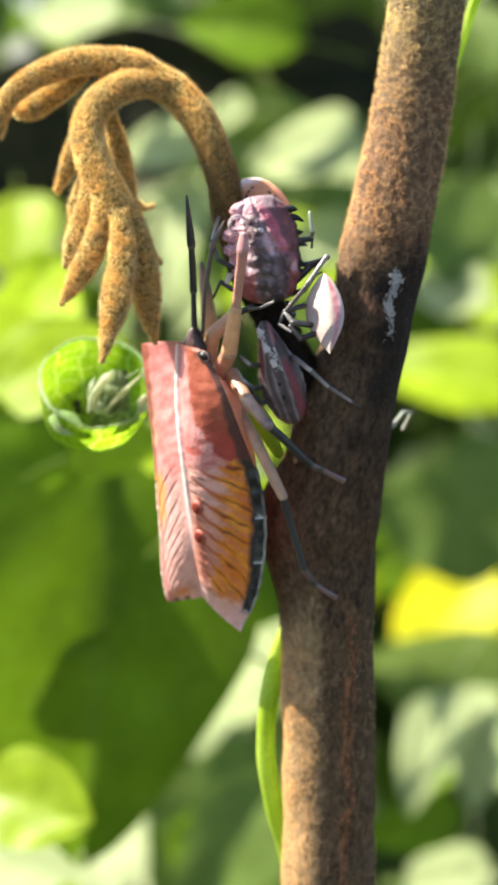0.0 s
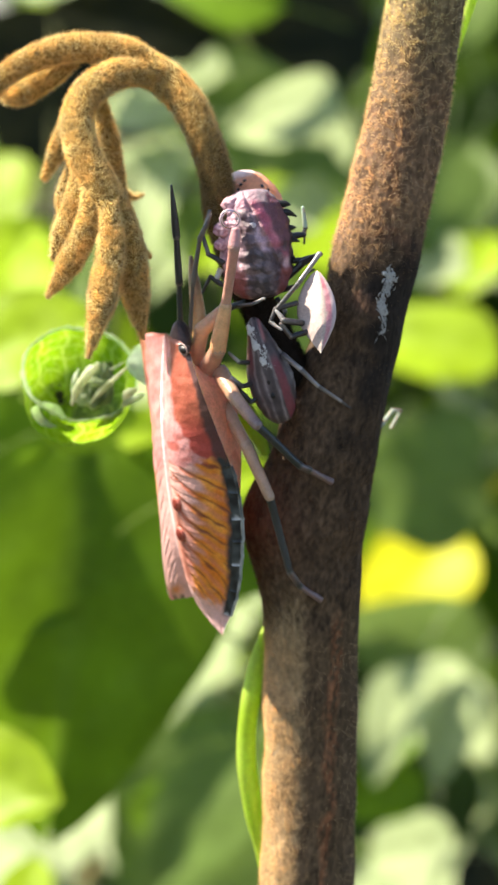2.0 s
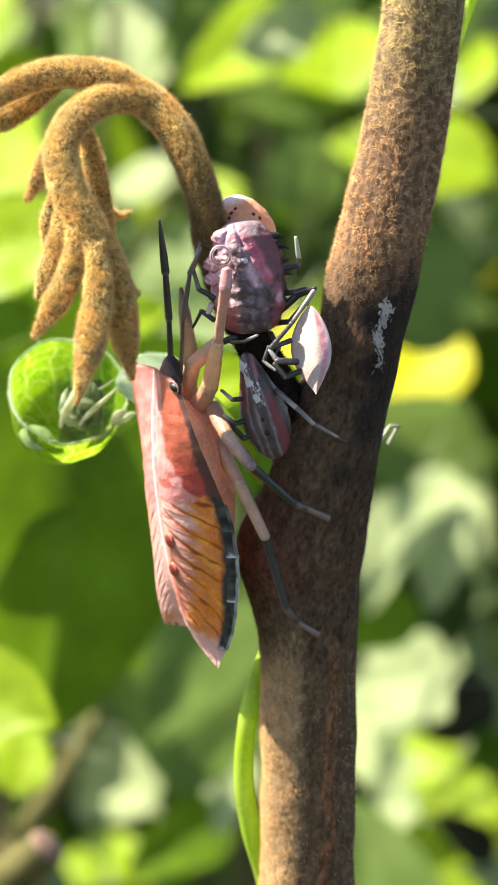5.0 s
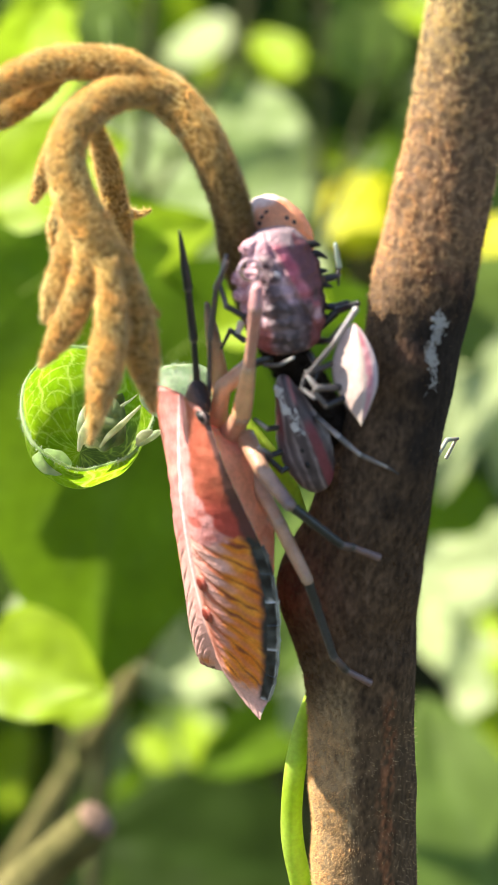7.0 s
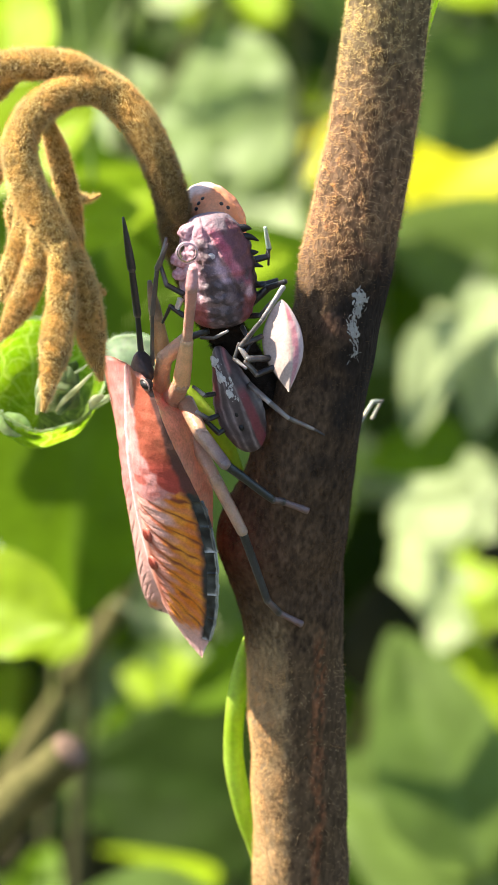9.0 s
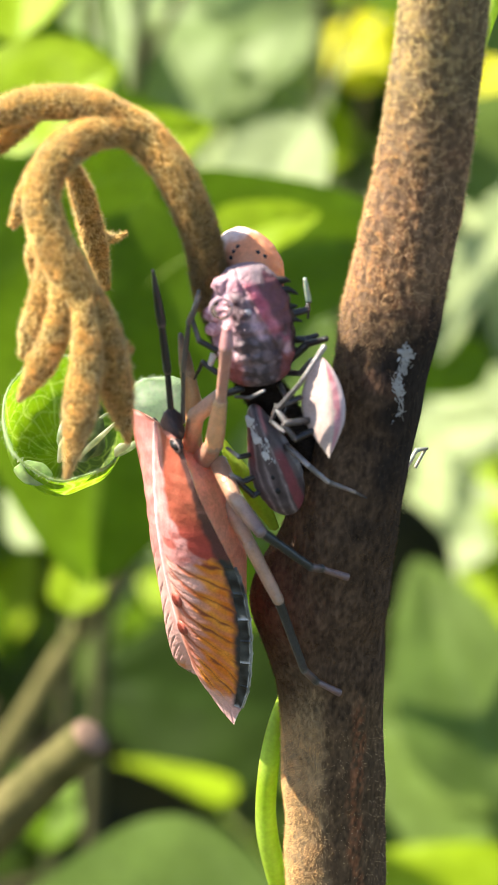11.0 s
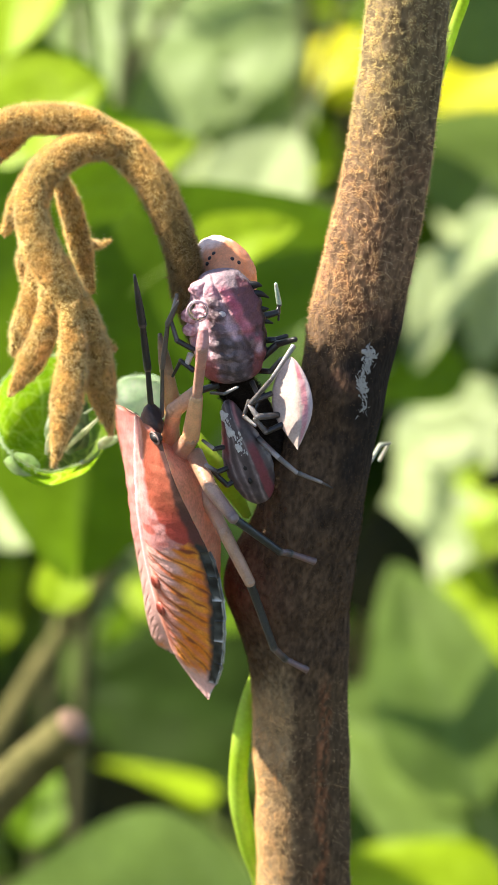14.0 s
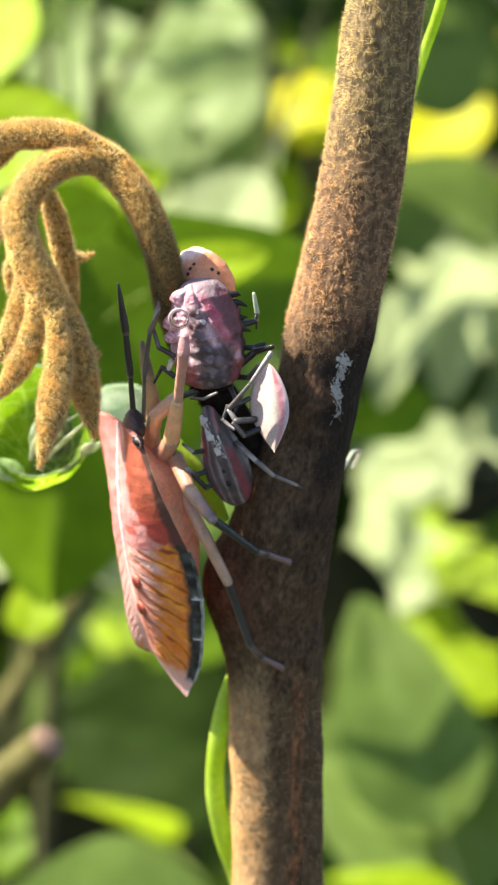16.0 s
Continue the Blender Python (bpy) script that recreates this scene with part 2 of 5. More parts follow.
def stem_paint(f, v, d):
    z = v[2]
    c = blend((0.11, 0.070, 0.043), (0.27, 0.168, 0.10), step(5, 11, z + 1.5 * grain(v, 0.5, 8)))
    # low on the left the bark has the sunlit patch in its colour
    c = blend(c, blend((0.14, 0.092, 0.052), (0.38, 0.275, 0.155), step(-0.1, -1.2, v[0] - 0.15 + 0.5 * grain(v, 1.3, 6))), step(-13, -17, z + 1.5 * grain(v, 0.6, 2)))
    c = blend(c, (0.30, 0.14, 0.085), 0.4 * step(0.2, 0.5, grain(v, 0.5, 4)) * step(2, 6, z))
    c = blend(c, (0.28, 0.21, 0.11), 0.8 * step(14, 24, z + 3 * grain(v, 0.4, 6)))
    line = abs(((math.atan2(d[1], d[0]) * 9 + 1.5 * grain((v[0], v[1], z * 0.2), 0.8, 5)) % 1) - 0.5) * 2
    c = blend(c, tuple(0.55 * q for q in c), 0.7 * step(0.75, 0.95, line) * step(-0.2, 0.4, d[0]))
    fibre = 0.5 * grain((v[0] * 3.0, v[1] * 3.0, z * 0.6), 1.0, 11) + 0.9 * grain((v[0] * 7.0, v[1] * 7.0, z * 2.4), 1.0, 13)
    c = tuple(q * min(1.45, max(0.4, 0.95 + (0.8 - 0.5 * step(7, 11, z) - 0.4 * step(-14, -18, z)) * fibre)) for q in c)
    # pits: shade between the hair tufts, put into the bark colour
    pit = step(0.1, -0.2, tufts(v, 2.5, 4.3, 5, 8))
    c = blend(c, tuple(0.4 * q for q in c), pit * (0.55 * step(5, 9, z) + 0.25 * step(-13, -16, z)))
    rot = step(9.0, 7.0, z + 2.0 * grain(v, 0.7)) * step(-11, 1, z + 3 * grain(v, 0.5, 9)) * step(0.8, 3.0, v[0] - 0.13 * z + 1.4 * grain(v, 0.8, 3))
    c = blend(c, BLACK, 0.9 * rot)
    streak = step(0.5, 0.15, abs(v[0] - 1.5 + 0.5 * grain(v, 0.4, 7))) * step(-14, -17, z)
    c = blend(c, (0.32, 0.13, 0.06), 0.75 * streak * step(-0.35, 0.25, fibre))
    scar = math.exp(-((v[0] + 4.6) ** 2 + (v[2] + 9.2) ** 2) / 6)
    return blend(c, (0.2, 0.05, 0.025), 0.7 * scar)


def stem_swell(p, d):
    left = max(0.0, -d[0])
    r = 1 + 0.58 * left ** 2.4 * math.exp(-((p[2] + 9.6) / 3.5) ** 2) + 0.2 * left * math.exp(-((p[2] + 2.5) / 3.5) ** 2)
    r -= 0.19 * max(0.0, d[0]) * math.exp(-((p[2] + 1.5) / 8) ** 2)
    r += 0.05 * max(0.0, d[0]) * math.exp(-((p[2] - 14) / 2.0) ** 2)
    return r + 0.02 * math.sin(5 * math.atan2(d[1], d[0]) + 0.2 * p[2])


def build_stem():
    plant = thing("woody_stem", "brown fuzzy woody stem with a hooked young shoot", "plant stem")
    line = [(1.2, 3.2, -60), (0.7, 2.9, -40), (0.4, 2.6, -28.2), (0.2, 2.4, -22.3), (0.1, 2.2, -18.4), (0.0, 2.0, -14.5), (0.1, 1.7, -11), (0.7, 1.3, -6.8), (1.5, 1.1, -2.2),
            (2.2, 1, 1.7), (2.75, 1, 6.2), (3.6, 1, 11.2), (4.35, 1, 15.8), (5.05, 1, 20.9), (5.7, 1, 27), (6.6, 1, 38), (8, 2, 55)]
    rad = [3.2, 3.1, 3.0, 3.0, 3.02, 3.1, 3.15, 3.2, 3.15, 2.95, 2.8, 2.62, 2.5, 2.4, 2.35, 2.2, 2.0]
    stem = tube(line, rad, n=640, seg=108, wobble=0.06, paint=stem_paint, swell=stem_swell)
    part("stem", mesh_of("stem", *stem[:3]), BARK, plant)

    def stem_hair(p):
        # low hairs are paler, also coloured for the sunlit patch
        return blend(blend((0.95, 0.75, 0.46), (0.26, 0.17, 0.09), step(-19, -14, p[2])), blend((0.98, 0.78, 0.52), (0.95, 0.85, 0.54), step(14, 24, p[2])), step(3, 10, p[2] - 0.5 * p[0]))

    def bare(p):
        z = p[2]
        if z < -40 or z > 34:
            return 0.0
        dark = step(9.0, 5.5, z + 2 * grain(p, 0.7))
        # hairs thinned on the right side, above and below, to stand in for shade
        shaded_side = step(0.0, 1.6, p[0] - 2.75 - 0.155 * (z - 6.2)) * step(1.6, 0.0, p[1]) if z > 2 else 0.0
        axis = 2.75 + 0.14 * (z - 6.2) if z > 2 else 0.2 + 0.06 * (z + 16) if z > -16 else 0.15
        shade_low = 0.95 * step(-1.3, -0.2, p[0] - axis) * step(-12, -15, z)
        tuft = step(-0.12, 0.25, tufts(p, 2.5, 4.3, 5, 8))
        return (1 - shade_low) * (1 - 0.8 * shaded_side) * (1 - 0.2 * dark + 0.5 * step(-13, -16, z)) * (0.9 + 0.5 * grain(p, 1.2)) * (tuft + (1 - tuft) * (0.15 + 0.4 * step(-13, -16, z))) * (1 - 0.85 * step(7.5, 6.0, z) * step(-7, 0, z) * step(0.3, 2.2, p[0] - 0.13 * z + grain(p, 0.8, 3)))

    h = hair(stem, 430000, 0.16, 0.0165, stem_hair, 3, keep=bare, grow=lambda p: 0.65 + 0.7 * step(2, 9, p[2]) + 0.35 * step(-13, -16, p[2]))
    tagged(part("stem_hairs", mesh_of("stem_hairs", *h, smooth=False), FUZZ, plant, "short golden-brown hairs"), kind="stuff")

    # white mould on the blackened side
    white = []
    rnd = random.Random(5)
    for k in range(340):
        f = rnd.random()
        c = np.array((3.68 - 0.45 * f + 0.18 * math.sin(9 * f) + rnd.gauss(0, 0.13), 0, 6.9 - 4.1 * f + rnd.uniform(-0.3, 0.3)))
        axis = np.array((2.75 + (c[2] - 6.2) * 0.12, 1.0))
        dx = c[0] - axis[0]
        c[1] = axis[1] - math.sqrt(max(0.1, (2.83 - 0.02 * f) ** 2 - dx * dx))
        q = c + np.array((rnd.uniform(-0.2, 0.2), -0.03, rnd.uniform(-0.35, 0.35)))
        s = rnd.uniform(0.02, 0.11) * (0.5 + 0.9 * max(0.0, math.sin(11 * f + 1)))
        white.append(tube([c, (c + q) / 2, q], [s * 0.4, s, s * 0.3], n=6, seg=6, wobble=0.7, flat=0.3, paint=lambda *a: (0.55, 0.54, 0.52), seed=k))
    part("mould_patch", mesh_of("mould_patch", *joined(*white)), WAX, plant, "white powdery mould on blackened bark")

    # the hooked shoot
    def fuzz_paint(f, v, d):
        c = blend((0.32, 0.205, 0.062), (0.50, 0.34, 0.115), 0.5 + 1.1 * grain(v, 1.2))
        # dark brown pits paint the shade between tufts of felt
        c = blend(c, (0.10, 0.058, 0.022), 0.5 * step(0.1, -0.3, tufts(v, 3.3, 5.2, 4, 7)))
        # shade on its inner side painted in, down to black between the bugs
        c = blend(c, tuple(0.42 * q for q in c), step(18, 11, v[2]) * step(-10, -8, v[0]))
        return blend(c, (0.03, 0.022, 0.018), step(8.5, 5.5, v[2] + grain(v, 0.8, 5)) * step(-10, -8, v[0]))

    def fuzz_hair(p):
        c = blend((0.97, 0.88, 0.59), (0.93, 0.74, 0.40), 0.5 + 1.2 * grain(p, 1.2))
        # the hairs carry the same painted shade towards the insects
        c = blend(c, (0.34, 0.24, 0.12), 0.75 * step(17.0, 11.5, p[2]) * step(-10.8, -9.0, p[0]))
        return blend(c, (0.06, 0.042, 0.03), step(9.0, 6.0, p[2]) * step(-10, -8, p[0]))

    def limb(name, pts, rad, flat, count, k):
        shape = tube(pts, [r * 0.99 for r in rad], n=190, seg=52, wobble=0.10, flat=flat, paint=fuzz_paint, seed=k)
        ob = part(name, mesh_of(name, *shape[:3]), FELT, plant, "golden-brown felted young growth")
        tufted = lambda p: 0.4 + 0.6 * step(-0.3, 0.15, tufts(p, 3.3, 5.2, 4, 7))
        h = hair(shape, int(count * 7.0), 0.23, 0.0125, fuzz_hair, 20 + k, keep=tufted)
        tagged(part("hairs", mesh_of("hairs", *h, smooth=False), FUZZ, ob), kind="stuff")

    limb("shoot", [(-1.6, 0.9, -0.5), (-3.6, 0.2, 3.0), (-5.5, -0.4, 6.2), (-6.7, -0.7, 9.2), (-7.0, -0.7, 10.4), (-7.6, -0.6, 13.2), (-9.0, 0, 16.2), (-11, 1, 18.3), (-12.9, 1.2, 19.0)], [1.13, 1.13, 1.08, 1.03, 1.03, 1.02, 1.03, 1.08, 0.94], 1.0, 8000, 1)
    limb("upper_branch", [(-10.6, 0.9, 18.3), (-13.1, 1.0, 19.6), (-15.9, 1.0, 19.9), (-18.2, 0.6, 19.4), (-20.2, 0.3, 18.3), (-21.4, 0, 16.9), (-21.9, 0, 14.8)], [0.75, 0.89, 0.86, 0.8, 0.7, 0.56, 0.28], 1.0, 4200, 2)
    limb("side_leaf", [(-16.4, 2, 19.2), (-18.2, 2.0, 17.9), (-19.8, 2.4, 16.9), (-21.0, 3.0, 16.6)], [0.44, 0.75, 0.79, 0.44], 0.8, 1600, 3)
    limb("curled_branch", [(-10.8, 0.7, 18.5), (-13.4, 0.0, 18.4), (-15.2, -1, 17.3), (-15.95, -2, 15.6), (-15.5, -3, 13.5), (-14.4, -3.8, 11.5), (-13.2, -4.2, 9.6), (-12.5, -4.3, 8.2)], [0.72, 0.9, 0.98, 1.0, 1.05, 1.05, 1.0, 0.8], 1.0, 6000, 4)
    limb("young_leaf", [(-15.5, -3.0, 13.0), (-15.9, -3.3, 10.4), (-16.6, -3.5, 8.3), (-17.2, -3.5, 6.8)], [0.5, 0.74, 0.68, 0.1], 0.7, 1500, 5)
    limb("young_leaf", [(-14.8, -3.9, 11.8), (-15.0, -4.3, 9.2), (-16.1, -4.4, 6.7), (-17.4, -4.0, 4.5)], [0.5, 0.76, 0.78, 0.1], 0.7, 1900, 6)
    limb("young_leaf", [(-13.7, -4.8, 10.6), (-13.5, -5.5, 8.0), (-13.9, -6.4, 4.8), (-14.6, -7.1, 1.2)], [0.5, 0.82, 0.92, 0.1], 0.7, 2700, 7)
    limb("young_leaf", [(-12.7, -4.2, 9.2), (-12.2, -4.3, 7.2), (-11.95, -4.3, 4.8), (-11.4, -4.2, 2.2)], [0.7, 0.9, 0.85, 0.1], 0.75, 2500, 8)
    limb("hidden_leaf", [(-14.9, 1.5, 17.0), (-14.2, 3.6, 13.9), (-13.7, 5.6, 10.4), (-13.2, 6.3, 7.6)], [0.35, 0.7, 0.75, 0.26], 0.6, 1800, 9)
    limb("leaf_hook", [(-13.9, 6.0, 11.2), (-13.2, 6.7, 10.6), (-12.6, 7.4, 10.4), (-12.0, 7.7, 10.6)], [0.44, 0.32, 0.21, 0.09], 0.8, 250, 10)
    limb("leaf_hook", [(-12.6, -3.9, 8.4), (-11.8, -3.6, 7.7), (-11.1, -3.5, 7.2)], [0.53, 0.35, 0.11], 0.8, 260, 11)
    limb("hidden_leaf", [(-16.6, 2.5, 15.9), (-17.4, 4.5, 13.6), (-18.5, 6.3, 11.3)], [0.44, 0.62, 0.18], 0.7, 900, 12)
    limb("hidden_leaf", [(-16.3, 2.5, 12.9), (-17.0, 4.0, 10.4), (-17.2, 5.0, 8.5)], [0.35, 0.53, 0.13], 0.7, 700, 13)


build_stem()


# ---------------------------------------------------------------- the green vine and the curled leaf
def build_vine():
    vine = thing("vine", "smooth bright green vine climbing behind the stem", "vine")
    green = lambda f, v, d: blend((0.46, 0.64, 0.05), (0.58, 0.76, 0.12), 0.5 + 0.8 * grain(v, 0.5))
    low = tube([(3, 7, -62), (0.8, 7.5, -45), (-2.0, 5.0, -33.6), (-3.15, 4.2, -29.5), (-3.85, 3.7, -25.5), (-3.65, 3.7, -21.3), (-2.95, 4.4, -17.9), (-0.6, 6.6, -13.4), (3, 6.6, -4), (5.0, 6.8, 6), (7.2, 8.2, 18),
                (8.7, 9, 23.4), (9.6, 9, 26.4), (12, 9, 36)], [0.7, 0.7, 0.66, 0.66, 0.66, 0.62, 0.4, 0.34, 0.34, 0.34, 0.34, 0.34, 0.34, 0.34], n=160, seg=14, paint=green, wobble=0.05)
    strip = tube([(-6.5, 2.6, -0.2), (-5.4, 2.2, -2.0), (-4.4, 2.0, -3.6), (-3.4, 2.0, -5.4)], [0.25, 0.62, 0.7, 0.3], n=24, seg=12, flat=0.5, paint=green, wobble=0.1)
    part("vine_leaf", mesh_of("vine_leaf", *strip[:3]), VINE, vine, "bright green narrow leaf behind the legs")
    part("vine_stem", mesh_of("vine_stem", *low[:3]), VINE, vine)


build_vine()


def build_curled_leaf():
    """A small leaf rolled into a cup that opens upward, with a downy rim and a shrivelled, dry middle."""
    leaf = thing("curled_leaf", "small bright green leaf rolled into a cup behind the shoot", "leaf")
    c = np.array((-16.0, 9.9, -1.75))
    up = unit((0.12, -0.62, 0.78))
    ex = unit(np.cross(up, (0, 1, 0.4)))
    ex = ex if ex[0] > 0 else -ex
    ey = np.cross(up, ex)
    ey = ey if ey[2] > 0 else -ey
    n, seg = 64, 224
    verts, tints = [], []
    for i in range(n):
        f = i / (n - 1)
        for j in range(seg):
            w = 2 * math.pi * j / seg
            r = 3.86 * math.sin(math.pi / 2 * f ** 0.62) * (1 + 0.035 * math.sin(3 * w + 1) + 0.02 * math.sin(7 * w))
            d = -4.3 * math.cos(math.pi / 2 * f) ** 1.1 + 0.25 * f ** 4 * math.sin(2 * w)
            p = c + ex * r * math.cos(w) + ey * r * math.sin(w) * (1.22 if math.sin(w) > 0 else 1.05) + up * d
            p = p + up * 0.10 * grain(p, 1.1)
            verts.append(p)
            spoke = abs(((w * 13 / (2 * math.pi) + 0.5 * grain((f * 3, w, 0), 1.3)) % 1) - 0.5) * 2
            ring = abs(((f * 7 + 0.7 * grain((w * 2.0, f * 2, 2), 1.2)) % 1) - 0.5) * 2
            cell = abs(((w * 31 / (2 * math.pi) + 0.8 * grain((f * 6, w * 2, 5), 1.3)) % 1) - 0.5) * 2
            vein = max(step(0.86, 0.97, spoke), 0.8 * step(0.84, 0.96, ring), 0.45 * step(0.8, 0.95, cell))
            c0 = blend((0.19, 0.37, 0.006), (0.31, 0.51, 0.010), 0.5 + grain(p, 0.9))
            # the hollow's shade is painted in, grey-green deep on the right
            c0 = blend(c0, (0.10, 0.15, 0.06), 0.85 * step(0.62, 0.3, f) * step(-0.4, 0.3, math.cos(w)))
            tints.append(blend(c0, (0.62, 0.80, 0.16), 0.6 * vein))
    faces = [(i * seg + j, i * seg + (j + 1) % seg, (i + 1) * seg + (j + 1) % seg, (i + 1) * seg + j) for i in range(n - 1) for j in range(seg)]
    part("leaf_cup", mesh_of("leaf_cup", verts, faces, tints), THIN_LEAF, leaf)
    rim = verts[(n - 1) * seg:]
    pale = lambda f, v, d: blend((0.46, 0.64, 0.22), (0.66, 0.78, 0.46), 0.5 + 1.4 * grain(v, 0.7))
    edge = tube(rim[::14] + [rim[0]], [0.06, 0.09, 0.06, 0.10, 0.07, 0.06], n=120, seg=8, wobble=0.6, paint=pale)
    ob = part("downy_rim", mesh_of("downy_rim", *edge[:3]), THIN_LEAF, leaf, "pale downy leaf edge")
    tagged(part("hairs", mesh_of("hairs", *hair(edge, 1600, 0.17, 0.014, lambda p: (0.82, 0.88, 0.74), 77), smooth=False), FUZZ, ob), kind="stuff")

    def sheet(name, corner, a, b, nu, nv, colour, bend, label=""):
        vs, ts = [], []
        for i in range(nv + 1):
            for j in range(nu + 1):
                u, v = j / nu, i / nv
                edge = 1 + 0.12 * grain((u * 3, v * 3, corner[0]), 1.0)
                p = np.array(corner) + np.array(a) * (u - 0.5) * (math.sin(math.pi * (0.04 + 0.9 * v)) ** 0.6) * edge + np.array(b) * v + np.array((0, bend * math.sin(math.pi * u) * math.sin(math.pi * v), 0))
                vs.append(p)
                ts.append(blend(colour, tuple(min(1, 1.25 * q) for q in colour), 0.5 + grain(p, 1.2)))
        fs = [(i * (nu + 1) + j, i * (nu + 1) + j + 1, (i + 1) * (nu + 1) + j + 1, (i + 1) * (nu + 1) + j) for i in range(nv) for j in range(nu)]
        k = len(vs)
        back = [v + np.array((0.0, 0.07, 0.0)) for v in vs]
        rimset = [j for j in range(nu + 1)] + [i * (nu + 1) + nu for i in range(1, nv + 1)] + [nv * (nu + 1) + j for j in range(nu - 1, -1, -1)] + [i * (nu + 1) for i in range(nv - 1, 0, -1)]
        fs += [tuple(q + k for q in f[::-1]) for f in fs]
        fs += [(rimset[q], rimset[(q + 1) % len(rimset)], rimset[(q + 1) % len(rimset)] + k, rimset[q] + k) for q in range(len(rimset))]
        return part(name, mesh_of(name, vs + back, fs, ts + ts), THIN_LEAF, leaf, label)

    # folded pieces of the lip and the torn, pale middle
    sheet("turned_lip", (-17.9, 7.3, -4.9), (2.2, 0.2, -0.5), (0.3, -0.3, 1.6), 16, 14, (0.60, 0.72, 0.44), 0.3, "pale turned-down piece of leaf edge")
    sheet("dry_fold", (-15.0, 9.2, -3.6), (1.5, 0.3, 0.5), (0.9, 0.3, 2.9), 14, 18, (0.16, 0.22, 0.10), 0.6, "shrivelled grey-green fold")
    sheet("turned_lip", (-12.9, 8.3, -3.2), (0.8, 0.1, 0.9), (1.3, 0.2, 0.4), 12, 10, (0.70, 0.78, 0.56), -0.2, "pale turned-down piece of leaf edge")
    cream = lambda f, v, d: blend((0.40, 0.50, 0.26), (0.74, 0.78, 0.62), 0.5 + 1.3 * grain(v, 1.8))
    torn = tube([(-15.3, 8.1, -3.3), (-14.6, 8.0, -2.9), (-14.2, 8.2, -2.2), (-13.9, 8.5, -1.2), (-13.3, 8.8, -0.8), (-12.9, 9.0, -0.5)], [0.06, 0.14, 0.08, 0.13, 0.07, 0.03], n=60, seg=10, wobble=1.2, flat=0.5, paint=cream, seed=3)
    part("torn_strand", mesh_of("torn_strand", *torn[:3]), THIN_LEAF, leaf, "ragged pale strand of torn leaf")
    roll = tube([(-15.9, 8.6, -1.1), (-16.15, 8.3, -1.7), (-16.15, 8.2, -2.4), (-16.0, 8.2, -3.3)], [0.05, 0.2, 0.26, 0.08], n=40, seg=14, wobble=0.5, flat=0.6, paint=cream, seed=5)
    part("rolled_edge", mesh_of("rolled_edge", *roll[:3]), THIN_LEAF, leaf, "cream rolled inner edge")
    def crumple(u, v, w):
        g = grain((u * 1.5, v * 1.5, w), 1.6, 4)
        return blend(blend((0.17, 0.24, 0.11), (0.34, 0.41, 0.22), 0.5 + 1.2 * g), (0.60, 0.66, 0.46), step(0.62, 0.9, math.hypot(u, v) + 0.3 * g) * step(0.3, -0.3, u + 0.4 * v))

    lump = ellipsoid((-14.71, 8.3, -2.23), axes_for((0.35, 0.1, 0.93), (0.1, -0.9, 0.4)), (1.15, 1.6, 0.5), crumple, 40, 36,
                     lambda u, v, w: (1 + 0.25 * grain((u, v, w), 1.7, 2),) * 2 + (1 + 1.1 * grain((u * 2, v * 2, 0), 1.5, 6),))
    cream = lambda f, v, d: blend((0.55, 0.60, 0.36), (0.78, 0.80, 0.58), 0.5 + grain(v, 1.8))
    for fold, wide in (([(-14.55, 7.2, -0.54), (-15.29, 7.2, -1.36), (-15.95, 7.2, -2.42), (-16.23, 7.2, -3.42)], 0.30), ([(-12.65, 7.2, -0.71), (-13.76, 7.2, -1.81), (-14.50, 7.2, -2.52), (-15.02, 7.2, -3.23)], 0.17),
                       ([(-11.99, 7.0, -2.12), (-12.59, 7.0, -2.44), (-12.85, 7.0, -2.91)], 0.27)):
        strip = tube(fold, [wide * 0.4, wide, wide * 0.9, wide * 0.3], n=30, seg=12, wobble=0.3, flat=0.45, paint=cream)
        part("curled_edge", mesh_of("curled_edge", *strip[:3]), THIN_LEAF, leaf, "cream rolled edge of the dry curl")
    part("dry_curl", mesh_of("dry_curl", *lump), THIN_LEAF, leaf, "shrivelled grey-green curl with pale edges")
    lobe = sheet("pale_lobe", (-10.3, 9.0, -2.2), (4.9, 0.5, 0.3), (-0.1, 0.6, 3.3), 26, 18, (0.74, 0.88, 0.64), -0.4, "pale downy underside of a leaf lobe")
    fringe = tube([(-12.4, 9.3, 0.1), (-11.5, 9.4, 0.85), (-10.5, 9.5, 1.05), (-9.4, 9.5, 0.85), (-8.4, 9.5, 0.2)], [0.08, 0.1, 0.1, 0.06], n=24, seg=6, paint=pale)
    tagged(part("hairs", mesh_of("hairs", *hair(fringe, 420, 0.2, 0.014, lambda p: (0.8, 0.87, 0.72), 78), smooth=False), FUZZ, lobe), kind="stuff")


build_curled_leaf()


